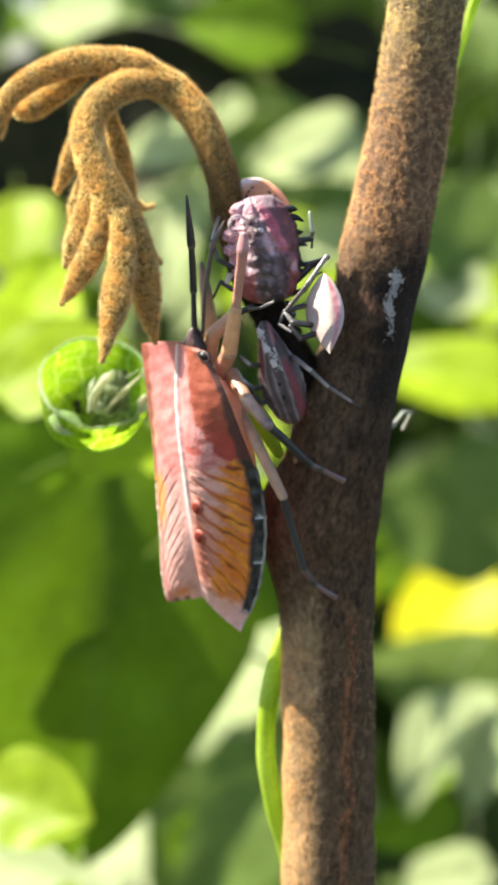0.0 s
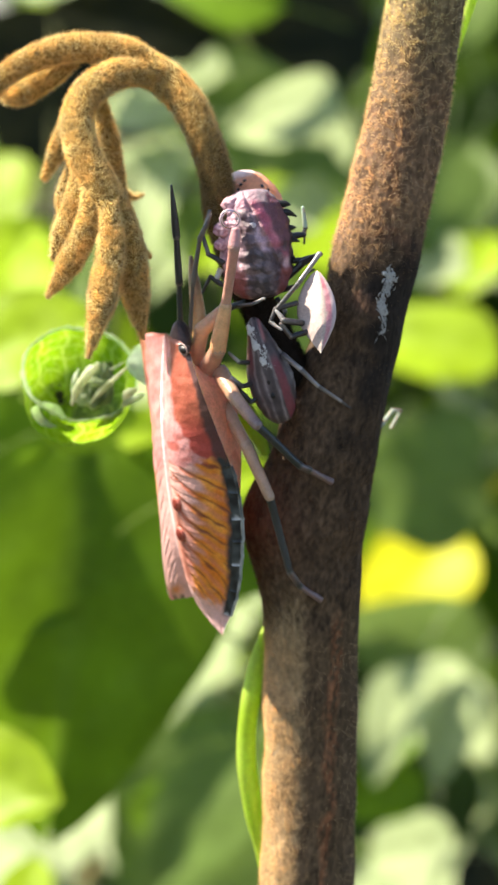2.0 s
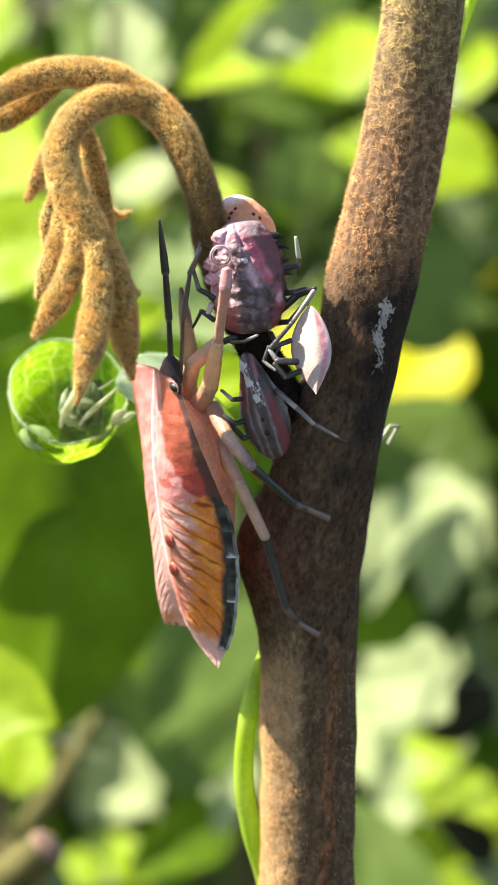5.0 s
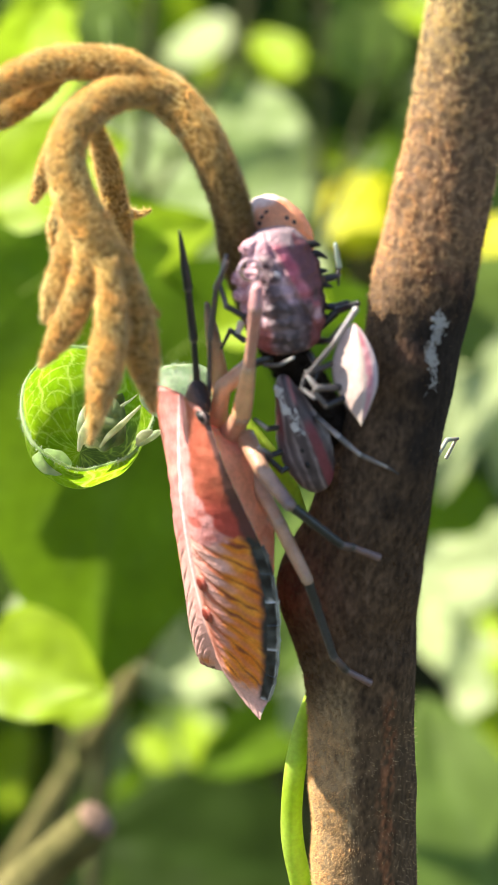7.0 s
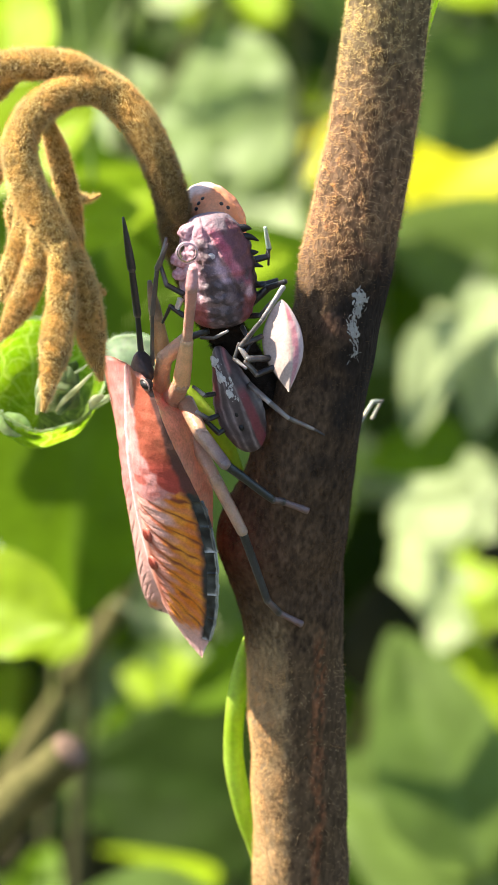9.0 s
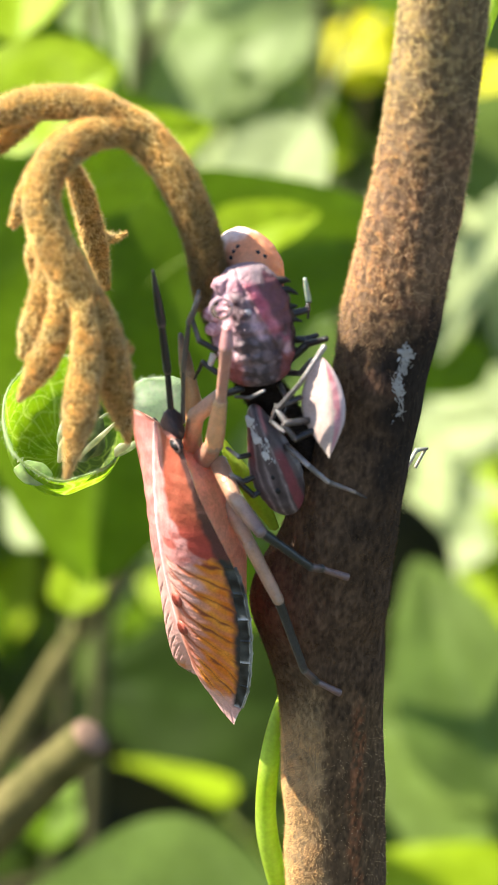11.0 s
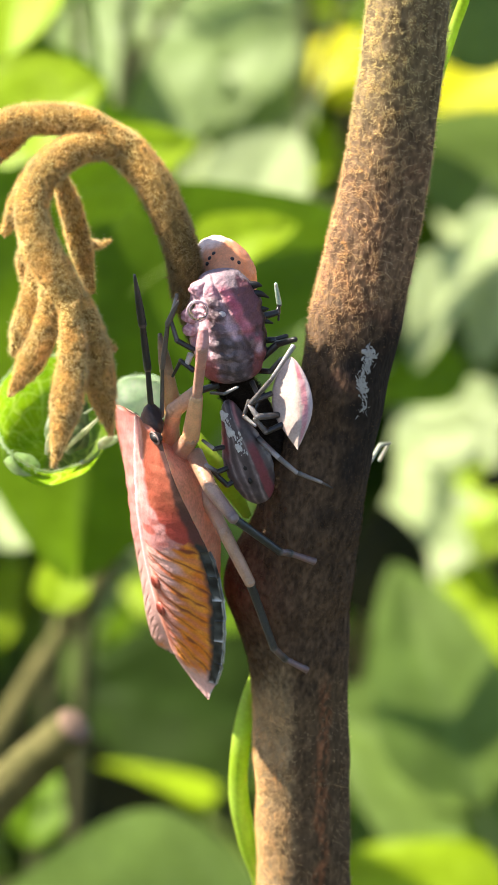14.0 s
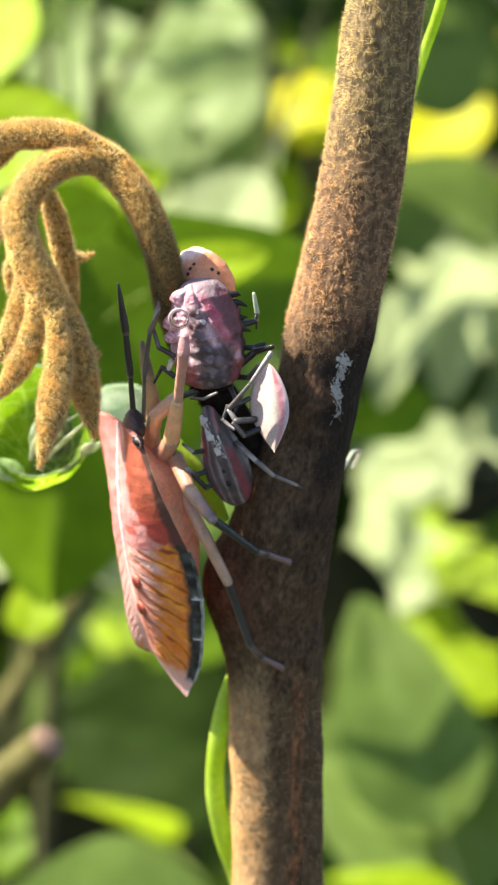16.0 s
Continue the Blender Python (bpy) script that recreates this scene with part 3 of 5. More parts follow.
# ---------------------------------------------------------------- the insects
def leg(bug, name, pts, radii, colors, label="", n=30):
    """A jointed leg: thick, tapered lengths with knobs at the joints."""
    k = len(pts) - 1
    shapes = []
    for i in range(k):
        a, b = np.array(pts[i], float), np.array(pts[i + 1], float)
        r0, r1 = radii[i]
        c0, c1 = colors[i]
        shapes.append(tube([a, a * 0.7 + b * 0.3, a * 0.3 + b * 0.7, b], [r0 * 1.05, r0, (r0 + r1) / 2, r1], n=14, seg=10, wobble=0.08,
                           paint=lambda f, v, d, c0=c0, c1=c1: blend(c0, c1, f + 0.3 * grain(v, 1.5)))[:3])
    for i in range(1, k):
        r = max(radii[i - 1][1], radii[i][0]) * 1.03
        c = blend(colors[i - 1][1], (0.5, 0.42, 0.38), 0.15)
        shapes.append(ellipsoid(pts[i], np.eye(3), (r, r, r), lambda *a, c=c: c, 12, 8))
    return part(name, mesh_of(name, *joined(*shapes)), LEG, bug, label)


PINK, TAN, STEEL, MAUVE = (0.68, 0.36, 0.26), (0.56, 0.31, 0.20), (0.022, 0.03, 0.034), (0.22, 0.15, 0.145)


def big_bug():
    """The large nymph that hangs by its legs beside the stem; its body is the part that turns."""
    bug = thing("shield_bug", "large pink and orange shield bug nymph clinging beside the stem", "insect")
    B = unit((-0.09, -0.235, 0.967))
    A = np.array((0.55, -0.83, -0.13))
    A = unit(A - B * (A @ B))
    C = np.cross(A, B)
    C = C if C[1] < 0 else -C
    nu, nv = 256, 340
    # both edges and the keel of the back, from the neck to the tail
    right = spline([(-8.6, -3.0, 1.7), (-7.7, -4.0, -0.8), (-6.6, -3.8, -3.4), (-5.5, -3.3, -6.1), (-4.9, -2.9, -8.9), (-4.8, -2.4, -11.3), (-5.0, -1.4, -14.2), (-5.75, -0.3, -16.9)], nv + 1)
    left = spline([(-11.8, 2.3, 1.9), (-11.2, 3.1, -1.9), (-10.65, 4.0, -5.1), (-10.25, 4.8, -8.1), (-9.85, 5.4, -11.4), (-9.7, 5.7, -13.6), (-9.45, 5.8, -15.1), (-9.25, 5.8, -15.9)], nv + 1)
    keel = spline([(-10.05, -0.9, 2.1), (-10.1, -0.8, -0.9), (-9.95, -1.0, -3.8), (-9.6, -1.0, -6.4), (-9.2, -0.6, -9.0), (-8.8, 0.2, -11.3), (-8.3, 1.2, -13.2), (-7.7, 2.0, -14.9)], nv + 1)
    def back(f, s):
        """A place on the back: f from neck to tail, s from the left edge (-1) over the keel (0) to the right edge (1)."""
        g = min(1.0, max(0.0, f)) * nv
        i = min(nv - 1, int(g))
        e = right if s > 0 else left
        edge, top = (q[i] + (q[i + 1] - q[i]) * (g - i) for q in (e, keel))
        t = abs(s)
        v = 9.0 - 18.4 * f
        p = top + (edge - top) * t + (C * (0.85 if s > 0 else 0.5) + A * 0.12 * s) * math.sin(math.pi * t ** (0.85 if s > 0 else 1.0)) ** 1.1 * (0.3 + 0.7 * step(0.02, 0.42, f)) * step(1.06, 0.85, f)
        belly = step(0.37, 0.42, f)
        p = p + C * 0.2 * math.exp(-(s / 0.05) ** 2) * step(0.7, 0.42, f)
        q = v + (2.3 + 4.5 * (f - 0.4)) * t
        p = p - C * 0.07 * math.exp(-(((q % 1.0) - 0.5) / 0.09) ** 2) * belly * step(0.12, 0.3, t)
        wrinkle = grain((v * 2.6 + 3.0 * t, t * 1.6, 3.0), 1.0) + 0.6 * grain((v * 5.0 + 6.0 * t, t * 2.5, 8.0), 1.0)
        p = p + C * (0.045 if s > 0 else 0.015) * wrinkle * belly * step(0.85, 0.6, t) * step(0.04, 0.15, t)
        p = p + C * 0.05 * grain((f * 30, s * 4, 1), 1.0) * (1 - belly)
        return p

    def colour(f, s, p):
        t, v = abs(s), 9.0 - 18.4 * f
        rough_line = 0.10 * grain(p, 0.8, 2) + 0.05 * grain(p, 2.6, 5)
        pink = blend((0.66, 0.255, 0.24), (0.76, 0.37, 0.35), 0.5 + 0.9 * grain(p, 0.9) + 0.4 * grain(p, 3.0, 7))
        white = blend((0.92, 0.80, 0.80), (0.96, 0.92, 0.93), 0.5 + grain(p, 1.4))
        ridge = math.exp(-(s / (0.035 if s > 0 else 0.04)) ** 2)
        front = step(0.395, 0.383, f + 0.015 * t + 0.25 * rough_line * step(0.1, 0.4, t))
        if s < 0:
            c = blend(tuple(q * w for q, w in zip(pink, (0.92, 0.80, 0.80))), (0.80, 0.50, 0.45), 0.7 * step(0.36, 0.5, f) * step(0.85, 0.6, t + rough_line))
            c = blend(c, (0.36, 0.10, 0.06), 0.85 * step(0.70, 0.84, t + rough_line) * step(0.42, 0.34, f))
            c = blend(c, (0.74, 0.30, 0.07), 0.85 * step(0.5, 0.62, t + rough_line) * step(0.36, 0.40, f) * step(0.58, 0.50, f))
            seam = abs(((v + 1.1 * t) % 1.55) / 1.55 - 0.5) * 2
            c = blend(c, (0.55, 0.30, 0.24), 0.5 * step(0.90, 0.98, seam) * step(0.4, 0.46, f))
            c = blend(c, (0.13, 0.10, 0.07), 0.85 * math.exp(-((t - 0.86 + 0.4 * rough_line) / 0.045) ** 2) * step(0.06, 0.14, f) * step(0.80, 0.68, f))
            c = blend(c, (0.76, 0.23, 0.04), 0.9 * math.exp(-((f - 0.925) / 0.03) ** 2 - ((t - 0.42) / 0.2) ** 2))
            c = blend(c, (0.14, 0.07, 0.05), 0.85 * step(0.962, 0.975, f + 0.06 * rough_line) * step(0.2, 0.3, t) * step(-0.1, 0.15, math.sin(t * 21)))
            return blend(c, white, 0.95 * ridge * step(0.82, 0.6, f))
        # the shield in front
        # its red zone paints the bud's shadow over the pink
        red = blend((0.38, 0.085, 0.05), (0.50, 0.15, 0.09), 0.5 + grain(p, 0.5) + 0.4 * grain(p, 2.0, 4))
        red = blend(red, (0.46, 0.075, 0.06), step(0.22, 0.32, f))
        reach = 0.33 + 2.2 * max(0.0, f - 0.22) + 0.4 * step(0.22, 0.34, f) * grain((f * 26, s * 3, 2.0), 1.0)
        shield = blend(pink, red, step(-0.05, 0.06, s - reach + 0.6 * rough_line))
        spots = step(0.05, 0.3, grain((v * 1.5, t * 4.0, 4.0), 1.0)) * step(0.27, 0.31, f) * step(0.08, 0.16, t) * step(0.7, 0.5, t)
        shield = blend(shield, (0.46, 0.09, 0.065), 0.8 * spots)
        # the fan of orange stripes on the abdomen
        q = v + (2.3 + 4.5 * (f - 0.4)) * t + 0.16 * grain(p, 1.4)
        gap = abs((q % 1.0) - 0.5) * 2
        orange = blend((0.76, 0.21, 0.022), (0.90, 0.36, 0.05), 0.5 + grain(p, 0.8) + 0.5 * grain(p, 2.4, 6))
        orange = blend(orange, (0.72, 0.22, 0.12), 0.6 * step(0.55, 0.85, gap))
        fan = blend((0.27, 0.075, 0.035), orange, step(0.0, 0.24, gap + 0.25 * grain(p, 1.1)))
        inner = 0.56 - 0.42 * (f - 0.4) + 0.9 * rough_line + 0.08 * math.cos(2 * math.pi * q)
        salmon = blend((0.80, 0.44, 0.38), (0.60, 0.17, 0.10), step(0.34, 0.14, gap) * step(0.1, 0.25, t) + 0.5 * step(0.48, 0.66, f))
        rear = blend(fan, salmon, step(inner + 0.12, inner - 0.08, t))
        ticks = step(0.20, 0.36, grain((v * 2.4 + 2.5 * t, t * 3.0, 6.0), 1.5)) * step(0.57, 0.50, f) * step(0.05, 0.12, t) * step(0.5, 0.3, t)
        rear = blend(rear, (0.20, 0.09, 0.07), 0.75 * ticks)
        # reddish-brown shadow strip right of the keel, painted on
        rear = blend(rear, (0.34, 0.11, 0.075), 0.85 * math.exp(-((t - 0.19 - 0.30 * (f - 0.6)) / 0.085) ** 2) * step(0.50, 0.58, f) * step(0.93, 0.82, f))
        rear = blend(rear, (0.82, 0.50, 0.47), step(0.85, 0.91, f + 0.4 * rough_line))
        c = blend(rear, shield, front)
        c = blend(c, (0.035, 0.04, 0.045), step(0.82, 0.90, s + 0.4 * rough_line) * step(0.945, 0.915, f) * (1 - 0.2 * front))
        c = blend(c, (0.50, 0.52, 0.50), 0.7 * step(0.965, 0.985, s) * step(0.36, 0.42, f) * step(-0.2, 0.2, grain(p, 1.3)))
        return blend(c, white, 0.95 * ridge * step(0.78, 0.5, f))

    verts, tints, faces = [], [], []
    for i in range(nv + 1):
        f = i / nv
        bulge = 3.6 * step(0.0, 0.2, f) * step(0.78, 0.2, f) + 0.12
        for j in range(nu):
            a = 2 * math.pi * j / nu
            s, h = math.cos(a), math.sin(a)
            s = math.copysign(abs(s) ** 0.92, s)
            if h >= 0:
                p = back(f, s)
                tints.append(colour(f, s, p))
            else:
                p = (left[i] + right[i]) / 2 + (right[i] - left[i]) / 2 * s - C * bulge * (1 - abs(s) ** 2.4)
                hug = step(0.70, 0.92, f)
                p = p * (1 - hug) + (back(f, s) - C * 0.14 * (1 - abs(s) ** 4)) * hug
                c = blend((0.86, 0.50, 0.33), (0.90, 0.60, 0.44), 0.5 + grain(p, 0.6))
                tints.append(blend(c, (0.70, 0.32, 0.2), 0.5 * step(0.2, 0.5, grain(p, 0.9, 3))))
            verts.append(p)
    faces = [(i * nu + j, i * nu + (j + 1) % nu, (i + 1) * nu + (j + 1) % nu, (i + 1) * nu + j) for i in range(nv) for j in range(nu)]
    # the front closes in three shrinking rings round the neck
    neck, last = np.array((-10.0, -1.2, 2.6)), list(range(nu))
    for k, (shrink, lift) in enumerate(((0.93, 0.0), (0.78, 0.0), (0.5, 0.0))):
        ring = []
        for j in range(nu):
            ring.append(len(verts))
            verts.append(neck + (verts[j] - neck) * shrink + B * lift)
            tints.append(blend(tints[j], (0.5, 0.22, 0.18), 0.2 * (k + 1)))
        faces += [(ring[j], ring[(j + 1) % nu], last[(j + 1) % nu], last[j]) for j in range(nu)]
        last = ring
    faces.append(tuple(last))
    k = len(verts)
    verts.append(back(0.99, 0) - C * 0.2)
    tints.append((0.55, 0.33, 0.28))
    faces += [(nv * nu + j, nv * nu + (j + 1) % nu, k) for j in range(nu)]
    body = part("body", mesh_of("body", verts, faces, tints), SHELL, bug, "pink shield and orange striped abdomen")
    body.data.materials.append(BELLY)
    for face in body.data.polygons:
        if face.index < nu * nv and face.index % nu >= nu // 2:
            face.material_index = 1
    # dark plates along both edges, each a little wider at its lower end
    for side in (1, -1):
        for k in range(6):
            f0, f1 = 0.40 + 0.088 * k, 0.40 + 0.088 * (k + 0.995)
            vs, ts = [], []
            for i in range(9):
                f = f0 + (f1 - f0) * i / 8
                for j in range(7):
                    t = 0.90 + 0.10 * j / 6
                    p = back(f, side * t) + A * side * 0.07 * (j / 6) * (0.3 + 0.7 * i / 8) + C * 0.03 * math.sin(math.pi * (0.1 + 0.8 * i / 8)) * (1 - (j / 6) ** 3)
                    vs.append(p)
                    dark = blend((0.012, 0.015, 0.018), (0.075, 0.09, 0.095), 0.35 + 1.2 * grain(p, 1.6)) if side > 0 else blend((0.72, 0.42, 0.32), (0.76, 0.58, 0.5), 0.5 + grain(p, 2.0))
                    pale = step(0.90, 1.0, i / 8 + 0.25 * grain(p, 2.2)) * (0.9 if k in (1, 3) else 0.7 if k == 5 else 0.0)
                    ts.append(blend(blend(dark, (0.68, 0.68, 0.66), pale), (0.56, 0.60, 0.58), step(5.0, 6, j) * max(0.0, (0.75 if k > 1 else 0.2) + 0.7 * grain(p, 1.5))))
            m = len(vs)
            vs += [p - C * 0.16 for p in vs]
            ts += ts
            fs = [(i * 7 + j, i * 7 + j + 1, (i + 1) * 7 + j + 1, (i + 1) * 7 + j) for i in range(8) for j in range(6)]
            fs += [tuple(q + m for q in f[::-1]) for f in fs]
            loop = list(range(7)) + [i * 7 + 6 for i in range(1, 9)] + [56 + j for j in range(5, -1, -1)] + [i * 7 for i in range(7, 0, -1)]
            fs += [(loop[q], loop[(q + 1) % len(loop)], loop[(q + 1) % len(loop)] + m, loop[q] + m) for q in range(len(loop))]
            part("edge_plate", mesh_of("edge_plate", vs, fs, ts), SHELL, body, "blue-black edge plate with a pale tick" if side > 0 else "pale pink edge plate")
    for f in (0.53, 0.645):
        ring = ellipsoid(back(f, 0.19), (A, B, C), (0.46, 0.50, 0.22), lambda u, q, w: blend((0.50, 0.13, 0.09), (0.20, 0.03, 0.02), step(0.55, 0.75, w + 0.2 * grain((u, q, w), 3))), 24, 20)
        part("scent_gland", mesh_of("scent_gland", *ring), SHELL, body, "raised dark red gland spot")
    head = ellipsoid((-9.15, -1.45, 2.2), (A, B, C), (1.0, 1.15, 0.6), lambda u, q, w: blend((0.03, 0.028, 0.032), (0.15, 0.09, 0.085), step(0.0, 0.8, w + 0.5 * grain((u, q, w), 3))), 28, 20,
                     lambda u, v, w: (1 - 0.6 * step(-0.4, 0.9, v) + 0.12 * grain((u, v, w), 2), 1, 1 + 0.2 * grain((u, v, w), 3)))
    part("head", mesh_of("head", *head), SHELL, body, "small dark pointed head")
    for e in (-1, 1):
        at = np.array((-9.29, -2.17, 1.71)) + A * e * 0.85 - C * (0.0 if e > 0 else 1.0)
        part("eye", mesh_of("eye", *ellipsoid(at, (A, B, C), (0.48, 0.30, 0.34), lambda u, q, w: (0.012, 0.01, 0.012), 18, 12)), SHELL, body, "glossy black eye")
        loop = [at + (A * math.cos(w) * 0.48 + B * math.sin(w) * 0.33) + C * 0.12 for w in np.linspace(0, 2 * math.pi, 13)]
        part("eye_rim", mesh_of("eye_rim", *tube(loop, [0.06, 0.07, 0.06], n=36, seg=6, paint=lambda *q: (0.26, 0.19, 0.18))[:3]), SHELL, body, "pale ridge round the eye")
    for pts in ([(-9.15, -1.5, 2.6), (-9.35, -2.0, 5.6), (-9.62, -2.5, 8.5), (-10.05, -3.0, 11.7)],
                [(-8.55, -1.0, 2.2), (-8.5, -1.5, 5.5), (-8.15, -2.0, 8.4), (-7.5, -2.5, 10.0)]):
        tone = (STEEL, (0.02, 0.025, 0.03)) if pts[0][0] < -9 else ((0.16, 0.15, 0.14), (0.09, 0.085, 0.08))
        k = 1.0 if pts[0][0] < -9 else 0.72
        leg(body, "antenna", pts, [(0.19 * k, 0.16 * k), (0.23 * k, 0.18 * k), (0.25 * k, 0.07 * k)], [tone] * 3, "slim blue-black antenna" if k == 1.0 else "slim grey antenna")
    # legs: those on the far side are hidden by the body
    leg(bug, "foreleg", [(-7.4, -1.4, 0.2), (-6.8, -2.9, 1.6), (-6.4, -3.9, 4.45), (-6.05, -5.7, 8.2), (-5.97, -5.6, 9.3)],
        [(0.6, 0.5), (0.52, 0.38), (0.30, 0.36), (0.38, 0.28)], [(PINK, TAN), ((0.88, 0.46, 0.24), (0.88, 0.50, 0.26)), ((0.66, 0.38, 0.28), (0.55, 0.28, 0.24)), ((0.6, 0.3, 0.3), (0.5, 0.25, 0.25))], "pale orange raised foreleg")
    leg(bug, "foreleg", [(-8.2, -0.4, 0.4), (-7.8, -1.2, 2.7), (-6.5, -1.5, 4.0), (-5.2, -2.0, 4.6)], [(0.5, 0.5), (0.5, 0.4), (0.22, 0.2)],
        [((0.88, 0.46, 0.26), (0.88, 0.48, 0.28)), ((0.84, 0.46, 0.28), (0.66, 0.42, 0.3)), (STEEL, STEEL)])
    leg(bug, "foreleg", [(-7.9, -0.2, 0.6), (-8.0, -0.4, 2.8), (-8.3, -0.4, 4.9), (-8.7, -0.3, 7.2)], [(0.4, 0.5), (0.55, 0.42), (0.4, 0.12)],
        [((0.74, 0.42, 0.22), (0.74, 0.44, 0.2)), ((0.72, 0.42, 0.18), (0.6, 0.36, 0.18)), ((0.5, 0.33, 0.2), (0.2, 0.15, 0.12))], "tan foreleg lifted behind the antennae")
    leg(bug, "middle_leg", [(-6.6, -1.8, 0.2), (-5.6, -3.9, -1.2), (-4.2, -4.9, -2.7), (-1.4, -3.8, -5.3), (-0.8, -3.3, -5.6), (0.7, -2.7, -6.4)],
        [(0.5, 0.42), (0.42, 0.35), (0.27, 0.23), (0.22, 0.24), (0.18, 0.22)], [(TAN, TAN), ((0.6, 0.38, 0.28), MAUVE), (STEEL, STEEL), (MAUVE, STEEL), (MAUVE, MAUVE)], "tan and blue-black leg gripping the bark")
    leg(bug, "hind_leg", [(-6.4, -1.5, -1.8), (-4.8, -3.3, -4.2), (-3.2, -3.8, -7.3), (-1.7, -2.6, -12.2), (-1.0, -2.0, -13.2), (0.4, -1.7, -14.1)],
        [(0.45, 0.38), (0.38, 0.32), (0.25, 0.23), (0.21, 0.23), (0.18, 0.22)], [(TAN, TAN), ((0.54, 0.32, 0.21), (0.48, 0.31, 0.22)), (STEEL, (0.05, 0.06, 0.07)), (MAUVE, STEEL), (MAUVE, MAUVE)], "tan and blue-black leg gripping the bark")
    return body


BUG_BODY = big_bug()


def pink_bug():
    bug = thing("shield_bug", "pink and charcoal shield bug nymph facing down the stem", "insect")
    A, B, C = axes_for((-0.9, 0.4, 6.6), (-0.1, -0.95, 0.25))
    mid = (-4.7, -1.7, 8.2)

    def paint(u, v, w):
        x = -u if A[0] < 0 else u
        g = grain((u, v, w), 3) + 0.6 * grain((u, v, w), 8, 3)
        mauve = blend((0.46, 0.24, 0.29), (0.78, 0.53, 0.59), 0.5 + 1.2 * g)
        rose = blend((0.44, 0.09, 0.145), (0.62, 0.21, 0.27), 0.5 + 0.8 * g)
        line = 0.41 - 0.56 * v
        c = blend(mauve, rose, step(line - 0.04, line + 0.04, x + 0.05 * g) * step(-0.35, -0.2, v))
        c = blend(c, (0.50, 0.30, 0.33), 0.8 * math.exp(-((x - line) / 0.05) ** 2) * step(0.75, 0.6, v) * step(-0.3, -0.2, v))
        # right flank past the rose stripe: its shadow side, painted dark mauve
        c = blend(c, (0.13, 0.06, 0.075), 0.9 * step(line + 0.24, line + 0.38, x + 0.06 * g))
        centre = -0.05 - 0.22 * v
        band = step(0.34, 0.14, abs(x - centre) + 0.14 * g) * step(0.7, 0.58, v)
        c = blend(c, (0.05, 0.04, 0.048), 0.85 * band)
        c = blend(c, (0.40, 0.28, 0.31), 0.75 * step(0.15, 0.35, grain((u * 4, v * 9, w), 1.8, 6)) * band)
        c = blend(c, (0.27, 0.065, 0.06), 0.9 * step(-0.3, -0.45, v + 0.1 * g) * step(0.3, 0.45, abs(x - 0.1)))
        soot = step(0.06, -0.24, v + 0.22 * g) * step(0.66, 0.44, abs(x - 0.12) / (1.25 + v * 0.6) + 0.15 * g)
        c = blend(c, (0.07, 0.06, 0.068), 0.85 * soot)
        c = blend(c, (0.26, 0.20, 0.22), 0.7 * step(0.2, 0.45, grain((u, v * 2, w), 5, 9)) * soot)
        c = blend(c, (0.30, 0.24, 0.26), 0.8 * step(0.72, 0.85, v + 0.15 * g))
        return blend(c, (0.02, 0.018, 0.02), step(0.88, 0.96, x + 0.04 * g))

    def form(u, v, w):
        x = -u if A[0] < 0 else u
        line = 0.41 - 0.56 * v
        knobs = 0.045 * grain((u * 4, v * 6, w), 1.6, 8) + 0.045 * grain((u * 8, v * 10, w), 1.6, 2)
        rise = 0.03 * math.sin(v * 26 + 2.5 * x + 2 * grain((u, v, w), 2.5)) + knobs * step(0.15, -0.1, x - line) - 0.16 * math.exp(-((x - line + 0.06) / 0.05) ** 2) + 0.08 * math.exp(-((x + 0.05 + 0.22 * v) / 0.16) ** 2)
        return ((1 - 0.12 * step(0.3, 1, v)) * (1 + 0.025 * math.sin(v * 20) + 0.03 * grain((u, v * 3, w), 2.0)), 1, 1 + rise * (w > 0) - 0.22 * step(0.2, 0.9, abs(x)) * (w > 0))

    shell = ellipsoid(mid, (A, B, C), (2.3, 3.4, 1.75), paint, 110, 120, form, square=0.55)
    body = part("body", mesh_of("body", *shell), DULL, bug)
    mid = np.array(mid)
    right = A if A[0] > 0 else -A
    for k in range(6):
        v = (2.3, 1.75, 0.8, 0.1, -0.9, -1.5)[k]
        base = mid + right * (2.25 - 0.04 * (k - 2) ** 2) + B * v + C * 0.1
        tip = base + right * (0.3, 0.5, 0.35, 0.55, 0.3, 0.4)[k] - B * (0.1, 0.3, 0.0, 0.2, 0.3, 0.1)[k]
        part("edge_spine", mesh_of("edge_spine", *tube([base - right * 0.5, base, tip], [0.3, 0.22, 0.05], n=8, seg=8, flat=0.6, paint=lambda *a: (0.02, 0.018, 0.02))[:3]), SHELL, body)
    for c, r in (((-6.2, -2.2, 10.6), 0.55), ((-6.7, -2.3, 9.0), 0.5), ((-6.75, -2.3, 8.1), 0.4), ((-5.2, -2.2, 11.0), 0.45)):
        lobe = ellipsoid(c, np.eye(3), (r * 1.2, r * 0.7, r), lambda u, v, w: blend((0.40, 0.19, 0.24), (0.68, 0.44, 0.50), 0.5 + 1.3 * grain((u, v, w), 2.4)), 28, 22,
                         lambda u, v, w: (1 + 0.25 * grain((u, v, w), 2.0, c[0]) + 0.12 * grain((u, v, w), 4.5, c[2]),) * 3)
        part("thorax_lobe", mesh_of("thorax_lobe", *lobe), SHELL, body, "knobbly pale pink lobe")
    bead = ellipsoid((-6.35, -3.65, 9.75), np.eye(3), (0.62, 0.42, 0.62), lambda u, v, w: (1, 1, 1), 32, 24)
